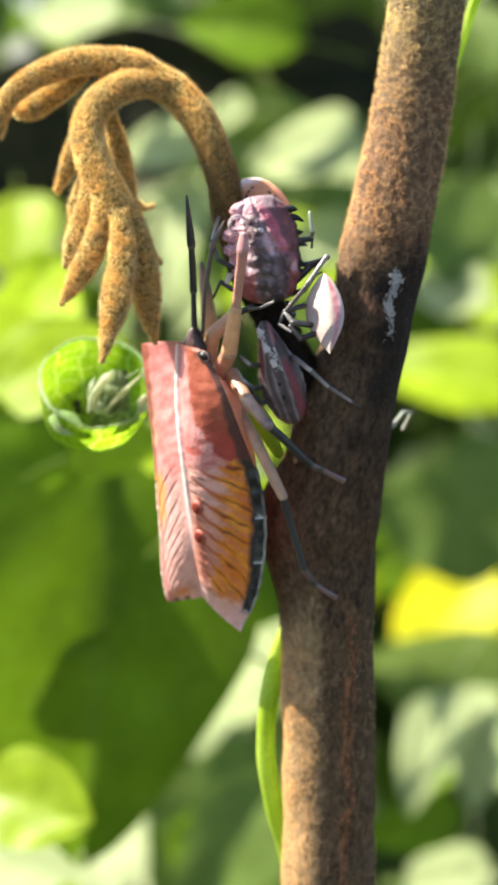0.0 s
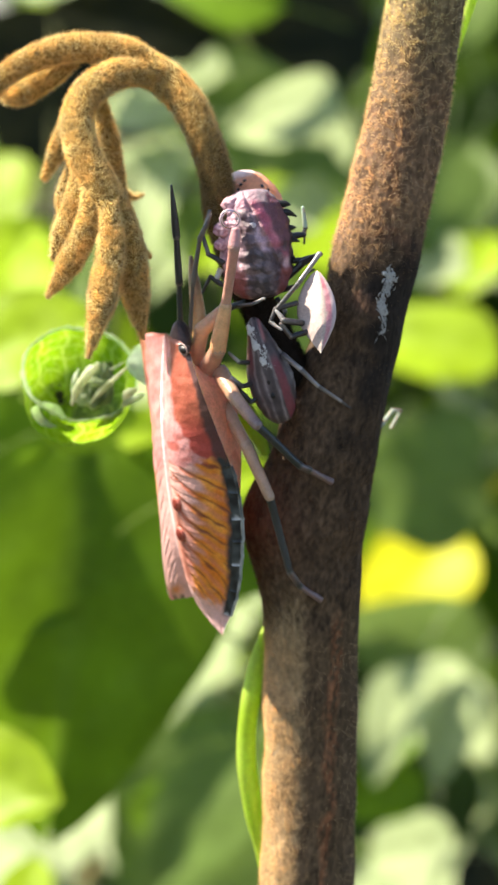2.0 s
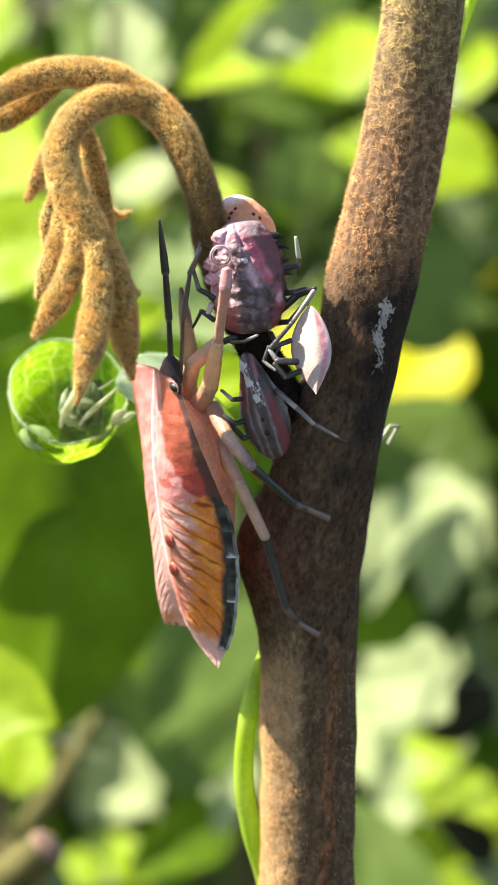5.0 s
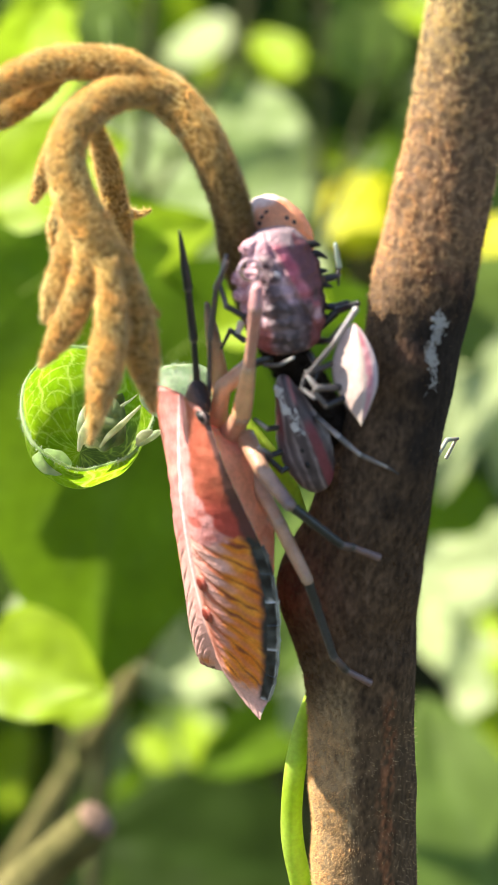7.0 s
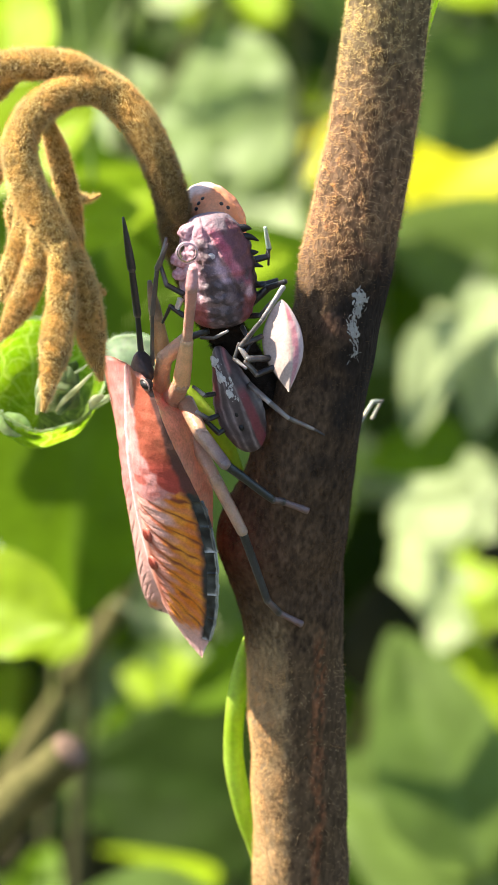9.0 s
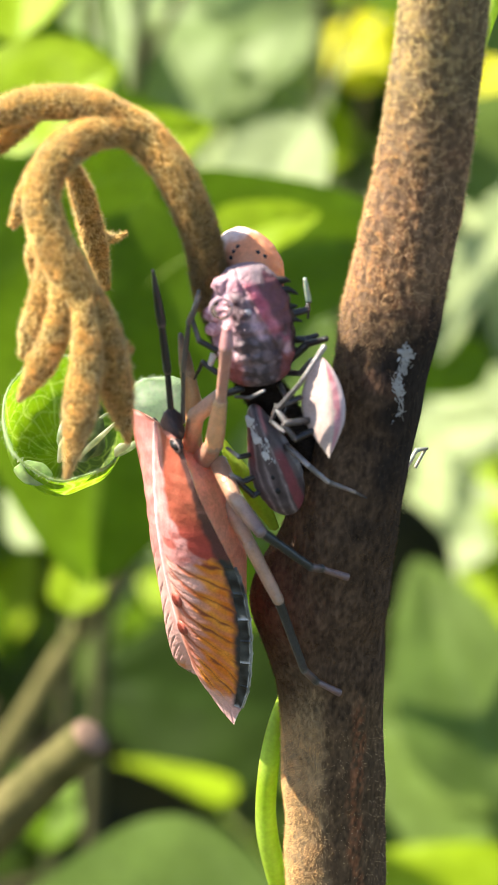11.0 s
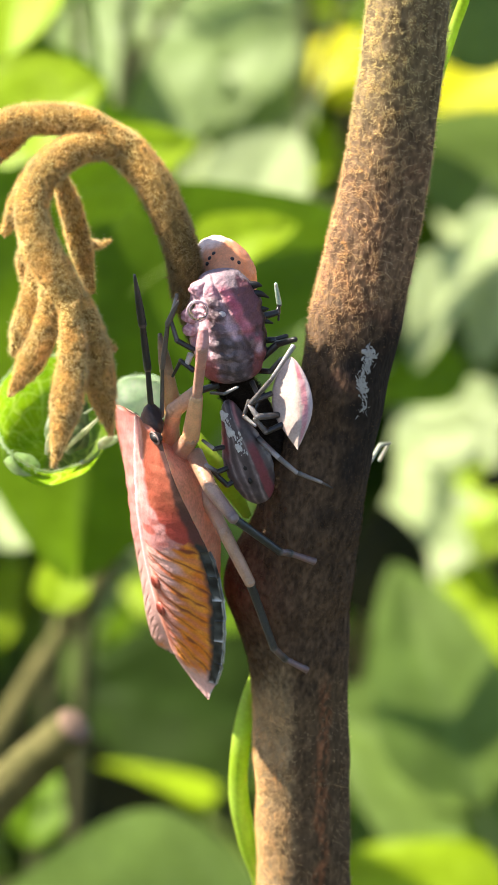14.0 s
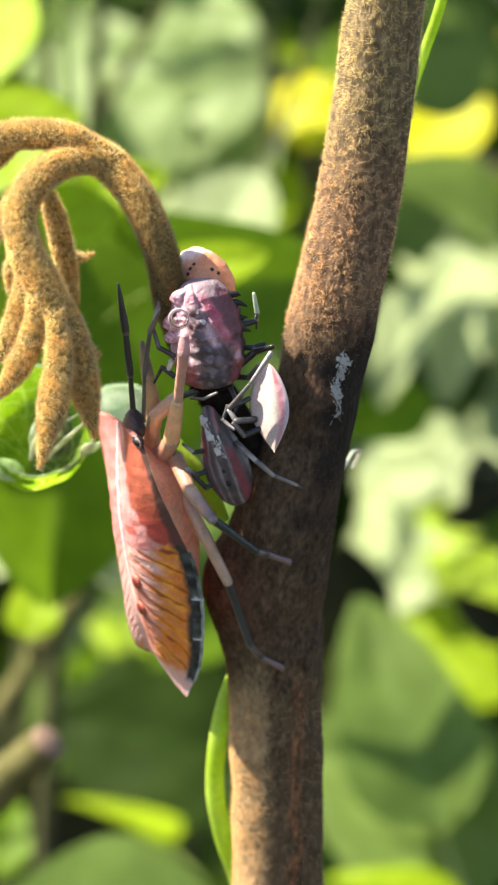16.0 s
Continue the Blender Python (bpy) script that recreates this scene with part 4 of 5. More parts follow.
    part("droplet", mesh_of("droplet", *bead), WATER, body, "clear droplet of fluid")
    hoop = [(-6.35 + 0.60 * math.cos(w), -3.72, 9.75 + 0.60 * math.sin(w)) for w in np.linspace(0, 2 * math.pi, 17)]
    part("droplet_rim", mesh_of("droplet_rim", *tube(hoop, [0.05, 0.075, 0.05], n=48, seg=8, wobble=0.3, paint=lambda f, v, d: blend((0.50, 0.28, 0.34), (0.74, 0.52, 0.58), 0.5 + grain(v, 2.0)))[:3]), SHELL, body, "pale pink rim round the droplet")
    pearl = ellipsoid(mid + C * 1.72 + B * 1.15 + right * 0.02, (A, B, C), (0.24, 0.2, 0.07), lambda u, v, w: (0.60, 0.54, 0.56), 14, 10)
    part("gland_spot", mesh_of("gland_spot", *pearl), SHELL, body, "pale gland spot in a dark ring")
    D = (0.025, 0.023, 0.025)
    G = (0.13, 0.12, 0.12)
    leg(bug, "leg", [(-2.9, -1.8, 6.0), (-1.7, -2.0, 7.2), (-0.65, -3.0, 7.85)], [(0.23, 0.22), (0.20, 0.16)], [(D, D), (D, D)])
    leg(bug, "leg", [(-2.9, -1.4, 7.2), (-1.8, -1.5, 7.3), (-1.1, -1.6, 7.6)], [(0.20, 0.19), (0.17, 0.12)], [(D, D), (D, D)])
    leg(bug, "leg", [(-2.9, -1.6, 8.7), (-1.7, -1.2, 8.9), (-1.65, -0.9, 9.2)], [(0.22, 0.17), (0.16, 0.11)], [(D, D), (D, D)])
    leg(bug, "leg", [(-6.6, -2.6, 7.0), (-7.6, -2.4, 7.5), (-8.0, -2.0, 8.7), (-7.6, -1.9, 10.2)], [(0.16, 0.16), (0.14, 0.12), (0.12, 0.11)], [(D, D), (G, D), ((0.5, 0.48, 0.47), G)])
    leg(bug, "leg", [(-6.6, -2.3, 5.6), (-7.4, -2.0, 6.1), (-7.9, -1.7, 5.0)], [(0.16, 0.14), (0.11, 0.08)], [(D, D), (D, D)])
    leg(bug, "leg", [(-6.8, -2.2, 6.6), (-7.0, -2.1, 6.0)], [(0.19, 0.17)], [((0.6, 0.58, 0.56), (0.6, 0.58, 0.56))])
    leg(bug, "leg", [(-5.6, -2.8, 4.4), (-4.8, -3.5, 4.6), (-4.0, -3.4, 5.0)], [(0.10, 0.10), (0.10, 0.08)], [(D, G), (G, (0.5, 0.48, 0.46))])
    leg(bug, "leg", [(-3.0, -1.6, 5.4), (-2.1, -2.6, 5.7), (-1.5, -2.9, 6.6), (-1.0, -3.0, 6.9)], [(0.18, 0.16), (0.14, 0.11), (0.08, 0.06)], [(D, D), (D, G), (G, D)])
    leg(bug, "leg", [(-3.2, -2.2, 4.9), (-2.7, -3.2, 4.2), (-3.0, -3.6, 3.6)], [(0.15, 0.13), (0.10, 0.07)], [(D, G), (D, D)])
    leg(bug, "antenna", [(-1.65, -0.9, 8.3), (-1.62, -0.9, 9.3), (-1.85, -0.9, 10.6)], [(0.07, 0.1), (0.16, 0.1)], [(D, D), ((0.45, 0.55, 0.42), (0.5, 0.62, 0.5))], "pale green antenna")
    return bug


pink_bug()


def orange_bug():
    bug = thing("shield_bug", "pale orange shield bug nymph with black dots behind the shoot", "insect")
    A, B, C = axes_for((-0.75, 0.55, 0.9), (0.15, -0.6, 0.8))

    def paint(u, v, w):
        c = blend((0.80, 0.29, 0.13), (0.82, 0.38, 0.21), 0.5 + 0.6 * grain((u, v, w), 2.5))
        c = blend(c, (0.84, 0.72, 0.70), 0.85 * step(0.40, 0.75, v + 0.25 * grain((u, v, w), 4)))
        return blend(c, (0.03, 0.03, 0.035), step(0.9, 0.96, abs(u)) * (math.sin(v * 20) > -0.2))

    centre = np.array((-4.9, 1.2, 10.7))
    shell = ellipsoid(centre, (A, B, C), (1.8, 2.3, 1.5), paint, 90, 70, lambda u, v, w: (1 + 0.03 * grain((u * 3, v * 3, w * 3), 1.5),) * 3)
    body = part("body", mesh_of("body", *shell), SHELL, bug)
    for p in ((-6.1, -0.2, 12.2), (-6.2, -0.3, 11.7), (-5.8, 0.0, 12.6), (-4.2, -0.2, 12.2), (-3.8, 0.0, 11.7)):
        d = np.array(p) - centre
        k = math.sqrt((d @ A / 1.8) ** 2 + (d @ B / 2.3) ** 2 + (d @ C / 1.5) ** 2)
        d = d / k
        part("dot", mesh_of("dot", *ellipsoid(centre + d, axes_for(np.cross(d, (0, 1, 0.3)), d), (0.13, 0.13, 0.05), lambda *a: (0.03, 0.025, 0.03), 10, 8)), SHELL, body, "black dot")
    return bug


orange_bug()


def dark_bug():
    bug = thing("shield_bug", "charcoal and maroon striped nymph with a white waxy smear", "insect")
    A, B, C = axes_for((-2.1, -0.2, 6.3), (-0.12, -1, 0.1))
    right = A if A[0] > 0 else -A
    flip = 1 if A[0] > 0 else -1
    mid = np.array((-3.6, -2.0, 0.4))

    def paint(u, v, w):
        x = u * flip
        c = blend((0.075, 0.058, 0.064), (0.14, 0.11, 0.118), 0.5 + grain((u, v, w), 4))
        for at in (-0.55, -0.2, 0.32):
            c = blend(c, (0.34, 0.28, 0.29), 0.85 * math.exp(-((x - at * (1 - 0.3 * abs(v)) + 0.05 * grain((u, v * 2, w), 3)) / 0.05) ** 2) * (0.5 + 0.5 * step(-0.3, 0.2, grain((u, v * 3, w), 3, 4))))
        c = blend(c, (0.24, 0.05, 0.07), 0.85 * step(0.34, 0.40, x) * step(0.78, 0.66, x) * step(0.35, 0.1, v))
        c = blend(c, (0.18, 0.035, 0.04), 0.7 * step(-0.45, -0.6, x) * step(-0.2, 0.3, v))
        c = blend(c, (0.32, 0.29, 0.29), step(0.84, 0.93, abs(x)) * (0.6 + 0.4 * (math.sin(v * 26) > 0)))
        return blend(c, (0.62, 0.26, 0.28), 0.8 * math.exp(-((x - 0.4) / 0.1) ** 2) * step(0.5, 0.65, v))

    shell = ellipsoid(mid, (A, B, C), (1.5, 3.45, 1.1), paint, 96, 110, lambda u, v, w: ((1 - 0.45 * step(-0.35, 0.9, v)) * (1 + 0.015 * math.sin(v * 30)), 1, 1), 0.85)
    body = part("body", mesh_of("body", *shell), SHELL, bug)
    rnd = random.Random(8)
    wax = []
    for k in range(130):
        f = rnd.random() ** 1.3
        x, v = -0.36 + 0.6 * f + 0.12 * math.sin(14 * f) + rnd.gauss(0, 0.10), 2.85 - 2.7 * f
        h = 1.1 * math.sqrt(max(0.05, 1 - (x / 1.6) ** 2 - (v / 3.45) ** 2))
        q = mid + right * x + B * v + C * (h + 0.0)
        r = rnd.uniform(0.02, 0.15) * (1.2 - 0.5 * f) * (0.35 + 0.8 * max(0.0, math.sin(17 * f + 1)))
        wax.append(ellipsoid(q, (unit(right + B * rnd.uniform(-0.6, 0.6)), B, C), (r, r * 2.0, 0.035), lambda *a: (0.72, 0.71, 0.72), 8, 6))
    part("wax_smear", mesh_of("wax_smear", *joined(*wax)), WAX, body, "white waxy smear")
    for v in (-0.6, -1.5):
        p = mid + right * -0.05 + B * v + C * 1.02
        part("dot", mesh_of("dot", *ellipsoid(p, (right, B, C), (0.15, 0.2, 0.1), lambda *a: (0.015, 0.015, 0.018), 10, 8)), SHELL, body)
    D, G, W = (0.025, 0.022, 0.022), (0.12, 0.11, 0.11), (0.45, 0.41, 0.41)
    leg(bug, "leg", [(-2.8, -2.6, 1.5), (-1.6, -3.6, 0.7), (-0.5, -3.5, -0.3), (1.0, -2.5, -1.3), (1.7, -2.2, -1.8)], [(0.17, 0.16), (0.16, 0.13), (0.13, 0.10), (0.08, 0.05)], [(D, W), (G, W), (G, W), (G, D)], "banded grey leg")
    leg(bug, "leg", [(-4.6, -2.4, 0.9), (-5.4, -2.9, 0.9), (-6.1, -3.0, 1.5)], [(0.16, 0.14), (0.12, 0.09)], [(D, D), (W, G)])
    leg(bug, "leg", [(-4.3, -2.3, -0.4), (-5.2, -2.8, -0.6), (-5.9, -3.2, 0.0)], [(0.17, 0.16), (0.14, 0.11)], [(D, D), (D, W)])
    leg(bug, "leg", [(-3.9, -2.2, -1.2), (-4.6, -2.4, -1.6), (-5.6, -2.4, -0.6)], [(0.16, 0.16), (0.16, 0.12)], [(D, D), (D, D)])
    return bug


dark_bug()


def white_bug():
    bug = thing("shield_bug", "small cream and pink ridge-backed nymph with black legs", "insect")
    top, tip = np.array((-0.85, -2.2, 6.6)), np.array((-0.45, -4.6, 1.7))
    L, R = np.array((-1.95, -2.9, 4.0)), np.array((0.38, -3.6, 4.3))
    ridge, back = np.array((-0.42, -4.0, 4.1)), np.array((-0.6, -2.0, 4.0))
    verts, tints, faces = [], [], []
    nv, nu = 30, 32
    for i in range(nv + 1):
        f = i / nv
        axis = top + (tip - top) * f
        w = math.sin(math.pi * min(1, f * 1.02)) ** 0.75 * (1 - 0.25 * step(0.6, 1, f)) + 0.02
        base = top + (tip - top) * 0.5
        corners = [R - base, ridge - base, L - base, back - base]
        for j in range(nu):
            q = j / nu * 4
            k, g = int(q) % 4, q - int(q)
            d = corners[k] * (1 - g) + corners[(k + 1) % 4] * g
            p = axis + d * w * (1.0 + 0.12 * math.sin(math.pi * g))
            verts.append(p)
            if k == 1:
                c = blend((0.48, 0.36, 0.32), (0.57, 0.45, 0.41), 0.5 + 1.2 * grain(p, 1.5))
                c = blend(c, (0.45, 0.36, 0.34), 0.8 * step(0.78, 0.92, g + 0.1 * grain(p, 2)))
            elif k == 0:
                c = blend((0.55, 0.18, 0.22), (0.66, 0.34, 0.37), 0.5 + grain(p, 2))
                c = blend(c, (0.54, 0.46, 0.39), step(0.72, 0.85, g + 0.12 * grain(p, 3)))
                c = blend(c, (0.64, 0.50, 0.49), step(0.5, 0.3, g + 0.1 * grain(p, 2)))
            else:
                c = (0.2, 0.17, 0.17)
            tints.append(blend(c, (0.6, 0.52, 0.44), 0.7 * step(0.85, 1, f)))
    faces = [(i * nu + j, i * nu + (j + 1) % nu, (i + 1) * nu + (j + 1) % nu, (i + 1) * nu + j) for i in range(nv) for j in range(nu)]
    part("body", mesh_of("body", verts, faces, tints), SHELL, bug)
    bug.location = (-0.00003, -0.0010, 0.00023)
    D, G, W = (0.025, 0.023, 0.025), (0.12, 0.11, 0.11), (0.42, 0.4, 0.4)
    leg(bug, "leg", [(-2.0, -3.0, 4.6), (-3.2, -3.9, 4.3), (-2.0, -4.2, 5.9), (-0.75, -3.6, 7.75)], [(0.16, 0.16), (0.14, 0.13), (0.13, 0.16)], [(D, D), (G, G), (G, W)], "long grey leg bent upward")
    leg(bug, "leg", [(-1.6, -3.4, 3.4), (-2.8, -4.3, 3.6), (-3.3, -3.9, 4.2)], [(0.19, 0.19), (0.16, 0.11)], [(D, G), (G, W)])
    leg(bug, "leg", [(-1.3, -3.6, 2.9), (-2.3, -4.1, 2.6), (-3.0, -4.0, 3.4)], [(0.19, 0.17), (0.16, 0.12)], [(D, D), (D, G)])
    leg(bug, "leg", [(-3.3, -3.4, 4.3), (-3.6, -3.6, 3.4), (-2.9, -4.2, 3.0)], [(0.12, 0.12), (0.12, 0.08)], [(G, D), (D, W)])
    return bug


white_bug()


def hidden_bug():
    """Only one foot of this one shows round the far edge of the stem."""
    bug = thing("shield_bug", "dark nymph behind the stem with one pale foot showing", "insect")
    body = ellipsoid((1.8, 6.3, -2.6), axes_for((0.2, 0.1, 1), (0, 1, 0)), (1.5, 3.0, 1.5), lambda u, v, w: blend((0.05, 0.04, 0.04), (0.2, 0.06, 0.06), 0.5 + grain((u, v, w), 3)), 30, 24)
    part("body", mesh_of("body", *body), SHELL, bug)
    pale = (0.42, 0.45, 0.36)
    leg(bug, "leg", [(2.8, 6.6, -2.4), (4.2, 7.2, -3.9), (5.0, 8.6, -3.05), (5.7, 9.0, -3.1)], [(0.2, 0.18), (0.14, 0.13), (0.13, 0.08)], [((0.05, 0.045, 0.04), pale), (pale, pale), (pale, (0.15, 0.14, 0.12))])
    leg(bug, "leg", [(5.55, 9.0, -3.15), (5.0, 9.0, -4.3)], [(0.1, 0.12)], [(pale, (0.5, 0.52, 0.45))])


hidden_bug()


def small_fly():
    """Head along +x, wings over the back; keyed as a whole."""
    fly = thing("fly", "tiny dark winged fly crawling over leaf and bug", "insect")
    D = (0.015, 0.014, 0.013)
    dark = lambda u, v, w: blend(D, (0.05, 0.045, 0.03), 0.5 + grain((u, v, w), 2))
    part("abdomen", mesh_of("abdomen", *ellipsoid((-0.62, 0, 0.02), np.eye(3), (0.5, 0.24, 0.24), dark, 20, 16, lambda u, v, w: (1, 1 - 0.3 * step(0, -1, u), 1 - 0.3 * step(0, -1, u)))), SHELL, fly)
    part("thorax", mesh_of("thorax", *ellipsoid((0.05, 0, 0.06), np.eye(3), (0.32, 0.2, 0.22), dark, 18, 14)), SHELL, fly)
    part("head", mesh_of("head", *ellipsoid((0.55, 0, 0.04), np.eye(3), (0.24, 0.24, 0.22), dark, 18, 14)), SHELL, fly)
    for e in (-1, 1):
        part("antenna", mesh_of("antenna", *tube([(0.68, 0.08 * e, 0.15), (0.95, 0.22 * e, 0.35), (1.2, 0.3 * e, 0.25)], [0.03, 0.025, 0.02], n=10, seg=6, paint=lambda *a: D)[:3]), LEG, fly)
        wing = tube([(0.1, 0.1 * e, 0.24), (-0.3, 0.35 * e, 0.36), (-0.8, 0.5 * e, 0.42), (-1.15, 0.5 * e, 0.4)], [0.03, 0.16, 0.2, 0.05], n=16, seg=10, flat=0.06, paint=lambda f, v, d: (0.45, 0.45, 0.40))
        part("wing", mesh_of("wing", *wing[:3]), THIN_LEAF, fly, "clear greyish wing")
        for x, sweep in ((0.2, 0.35), (0.05, 0.0), (-0.12, -0.45)):
            leg(fly, "leg", [(x, 0.15 * e, 0.0), (x + 0.5 * sweep, 0.5 * e, 0.12), (x + sweep, 0.75 * e, -0.3)], [(0.04, 0.035), (0.03, 0.02)], [(D, D), (D, D)])
    fly.scale = (1.3, 1.3, 1.3)
    return fly


FLY = small_fly()


# ---------------------------------------------------------------- the shrubs behind, out of focus
def leaf_mesh(name, length, width, green, pale, fold=0.25, curl=0.3, seed=0):
    """A broad leaf with a folded midrib, side veins and a waved edge; its stalk end is at the origin, its tip along y, its face up. Millimetres."""
    n, m = 18, 12
    verts, tints = [], []
    for i in range(n + 1):
        f = i / n
        w = width * 0.5 * (math.sin(math.pi * f ** 0.72) ** 0.8 + 0.015)
        for j in range(m + 1):
            s = 2 * j / m - 1
            x, y = s * w * (1 + 0.06 * math.sin(9 * f + seed)), f * length + 0.06 * length * abs(s)
            z = abs(s) * w * fold - curl * length * f * f * 0.5 + 0.02 * length * grain((s * 2, f * 4, seed), 1.3)
            verts.append((x, y, z))
            vein = max(math.exp(-(s / 0.05) ** 2), 0.7 * math.exp(-((((f * 7 - abs(s) * 1.6) % 1) - 0.5) / 0.07) ** 2))
            tints.append(blend(blend(green, tuple(1.25 * g for g in green), 0.5 + grain((s, f * 2, seed + 3), 1.5)), pale, 0.15 * vein))
    faces = [(i * (m + 1) + j, i * (m + 1) + j + 1, (i + 1) * (m + 1) + j + 1, (i + 1) * (m + 1) + j) for i in range(n) for j in range(m)]
    blade = mesh_of(name + "_blade", verts, faces, tints)
    stalk = mesh_of(name + "_stalk", *tube([(0, 0.03 * length, -0.2), (0, 0.015 * length, -0.2), (0, 0, -0.2), (0.02 * length, -0.25 * length, -0.03 * length), (0.05 * length, -0.5 * length, -0.12 * length)],
                                           [q * length / 100 for q in (0.4, 0.6, 0.7, 0.7, 0.8)], n=24, seg=6, paint=lambda *a: pale)[:3])
    for me in (blade, stalk):
        me.materials.append(LEAF)
    return blade, stalk


# PALE has the sun's sheen in its colour, DEEP has shade
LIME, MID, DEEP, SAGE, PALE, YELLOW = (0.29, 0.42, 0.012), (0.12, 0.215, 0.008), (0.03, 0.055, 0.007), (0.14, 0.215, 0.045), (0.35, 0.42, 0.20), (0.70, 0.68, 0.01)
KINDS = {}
# the dark kind is near-black, added where shaded gaps lie between leaves
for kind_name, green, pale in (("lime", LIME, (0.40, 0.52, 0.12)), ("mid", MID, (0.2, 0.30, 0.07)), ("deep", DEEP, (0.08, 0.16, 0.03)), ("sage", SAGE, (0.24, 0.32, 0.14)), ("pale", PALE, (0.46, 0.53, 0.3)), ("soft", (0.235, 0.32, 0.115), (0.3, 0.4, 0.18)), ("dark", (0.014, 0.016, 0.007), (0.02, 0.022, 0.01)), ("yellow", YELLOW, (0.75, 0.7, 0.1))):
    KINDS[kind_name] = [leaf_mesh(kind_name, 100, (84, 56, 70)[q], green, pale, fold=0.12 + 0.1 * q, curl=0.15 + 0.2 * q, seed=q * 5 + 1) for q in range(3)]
LABELS = {"lime": "bright lime-green broad leaf in sunlight", "mid": "mid-green broad leaf of the shrub behind", "deep": "deep green leaf of the shrub behind, shade in its colour",
          "sage": "dull grey-green leaf of the shrub behind", "dark": "near-black leaf added in the shrub for a shaded gap", "pale": "pale silvery-green leaf, the sun's sheen in its colour", "soft": "soft grey-green sunlit leaf of the shrub behind", "yellow": "yellowed leaf hanging in the shrub behind"}


def leaf_pose(place, size, normal, turn):
    q = Vector(normal).to_track_quat("Z", "Y").to_matrix().to_4x4()
    s = size / 100
    return Matrix.Translation(Vector(place) * MM) @ q @ pose(0, 0, 0, 0, 0, turn) @ Matrix.Diagonal((s, s, s, 1)) @ Matrix.Translation((0, -0.05, 0))


def back_leaf(kind_name, place, size, normal, turn, which=0):
    """One leaf of the shrubs: its middle in millimetres, its length, the way that its face looks and the turn of its tip about that."""
    leaf = thing("leaf", LABELS[kind_name], "leaf", "leaves of the shrubs behind")
    for name, me in zip(("blade", "leaf_stalk"), KINDS[kind_name][which % 3]):
        ob = new(name, me)
        ob.parent = leaf
    leaf.matrix_world = leaf_pose(place, size, normal, turn)
    return leaf


# leaves that stand out, from the nearest to the farthest
def swaying_leaf():
    """The lit leaf that the wind carries aside in mid-clip; unscaled, so that it can be keyed."""
    leaf = thing("leaf", "bright lime-green leaf swaying in the sunlight", "leaf", "leaves of the shrubs behind")
    for name, me in zip(("blade", "leaf_stalk"), leaf_mesh("swaying", 13.8, 11.6, LIME, (0.40, 0.52, 0.12), fold=0.15, curl=0.2, seed=1)):
        me.materials[0] = GLOSSY_LEAF
        new(name, me).parent = leaf
    return leaf


SWAYING = swaying_leaf()
back_leaf("lime", (-28, 131, -11), 16, (-0.3, -0.75, 0.58), -60, 0)
# two bright leaves added for sun patches on the broad leaf behind
back_leaf("lime", (-6, 136, -27), 13, (-0.3, -0.75, 0.58), -60, 1)
back_leaf("lime", (-21, 131, -20), 11, (-0.3, -0.75, 0.58), -70, 0)
back_leaf("mid", (-22, 140, -44), 48, (0.12, -0.95, 0.25), 176, 2)
back_leaf("mid", (-7, 152, -35), 37, (0.1, -0.93, 0.3), -84, 1)
back_leaf("mid", (-31, 146, -33), 34, (0.12, -0.95, 0.28), 60, 0)
back_leaf("lime", (-22, 172, -28), 20, (-0.28, -0.79, 0.53), -60, 1)
back_leaf("lime", (-23, 180, -29), 22, (-0.1, -0.62, 0.67), -60, 2)
back_leaf("lime", (-28, 185, -35), 33, (-0.13, -0.77, 0.55), 60, 0)
back_leaf("lime", (-35, 190, -9), 26, (-0.17, -0.64, 0.69), 10, 1)
back_leaf("sage", (-22, 190, -151), 55, (-0.12, -0.78, 0.62), 95, 2)
back_leaf("lime", (-30, 195, -94), 10, (-0.16, -0.7, 0.52), 0, 0)
back_leaf("lime", (-25, 200, -51), 15, (-0.21, -0.8, 0.7), 90, 1)
back_leaf("lime", (-35, 200, -6), 14, (-0.11, -0.69, 0.55), 120, 2)
back_leaf("mid", (-34, 210, -32), 26, (0.25, -0.88, 0.49), 170, 0)
back_leaf("lime", (26, 243, -171), 35, (-0.12, -0.7, 0.58), 80, 1)
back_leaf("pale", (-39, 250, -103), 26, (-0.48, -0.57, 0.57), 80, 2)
back_leaf("sage", (-6, 300, -111), 34, (-0.06, -0.82, 0.4), 150, 1)
back_leaf("mid", (-44, 300, -187), 16, (-0.19, -0.71, 0.56), 0, 2)
back_leaf("pale", (-31, 330, -122), 23, (-0.38, -0.62, 0.63), 30, 0)
back_leaf("sage", (31, 296, -160), 47, (-0.02, -0.82, 0.4), 20, 1)
back_leaf("sage", (33, 296, -176), 52, (0.02, -0.79, 0.41), 60, 2)
back_leaf("sage", (-4, 340, -123), 50, (0.06, -0.75, 0.35), 170, 0)
back_leaf("mid", (-7, 360, -169), 25, (0.04, -0.97, 0.46), 120, 1)
back_leaf("sage", (37, 380, -207), 55, (0.08, -0.91, 0.41), 10, 2)
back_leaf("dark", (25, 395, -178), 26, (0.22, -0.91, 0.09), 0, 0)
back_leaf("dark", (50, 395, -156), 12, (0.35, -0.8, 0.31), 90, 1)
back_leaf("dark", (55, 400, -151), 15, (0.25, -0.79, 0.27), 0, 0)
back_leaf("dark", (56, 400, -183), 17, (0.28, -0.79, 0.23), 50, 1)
back_leaf("sage", (-11, 420, -136), 20, (0.13, -0.9, 0.38), 20, 2)
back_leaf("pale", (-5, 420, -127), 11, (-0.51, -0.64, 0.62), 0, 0)
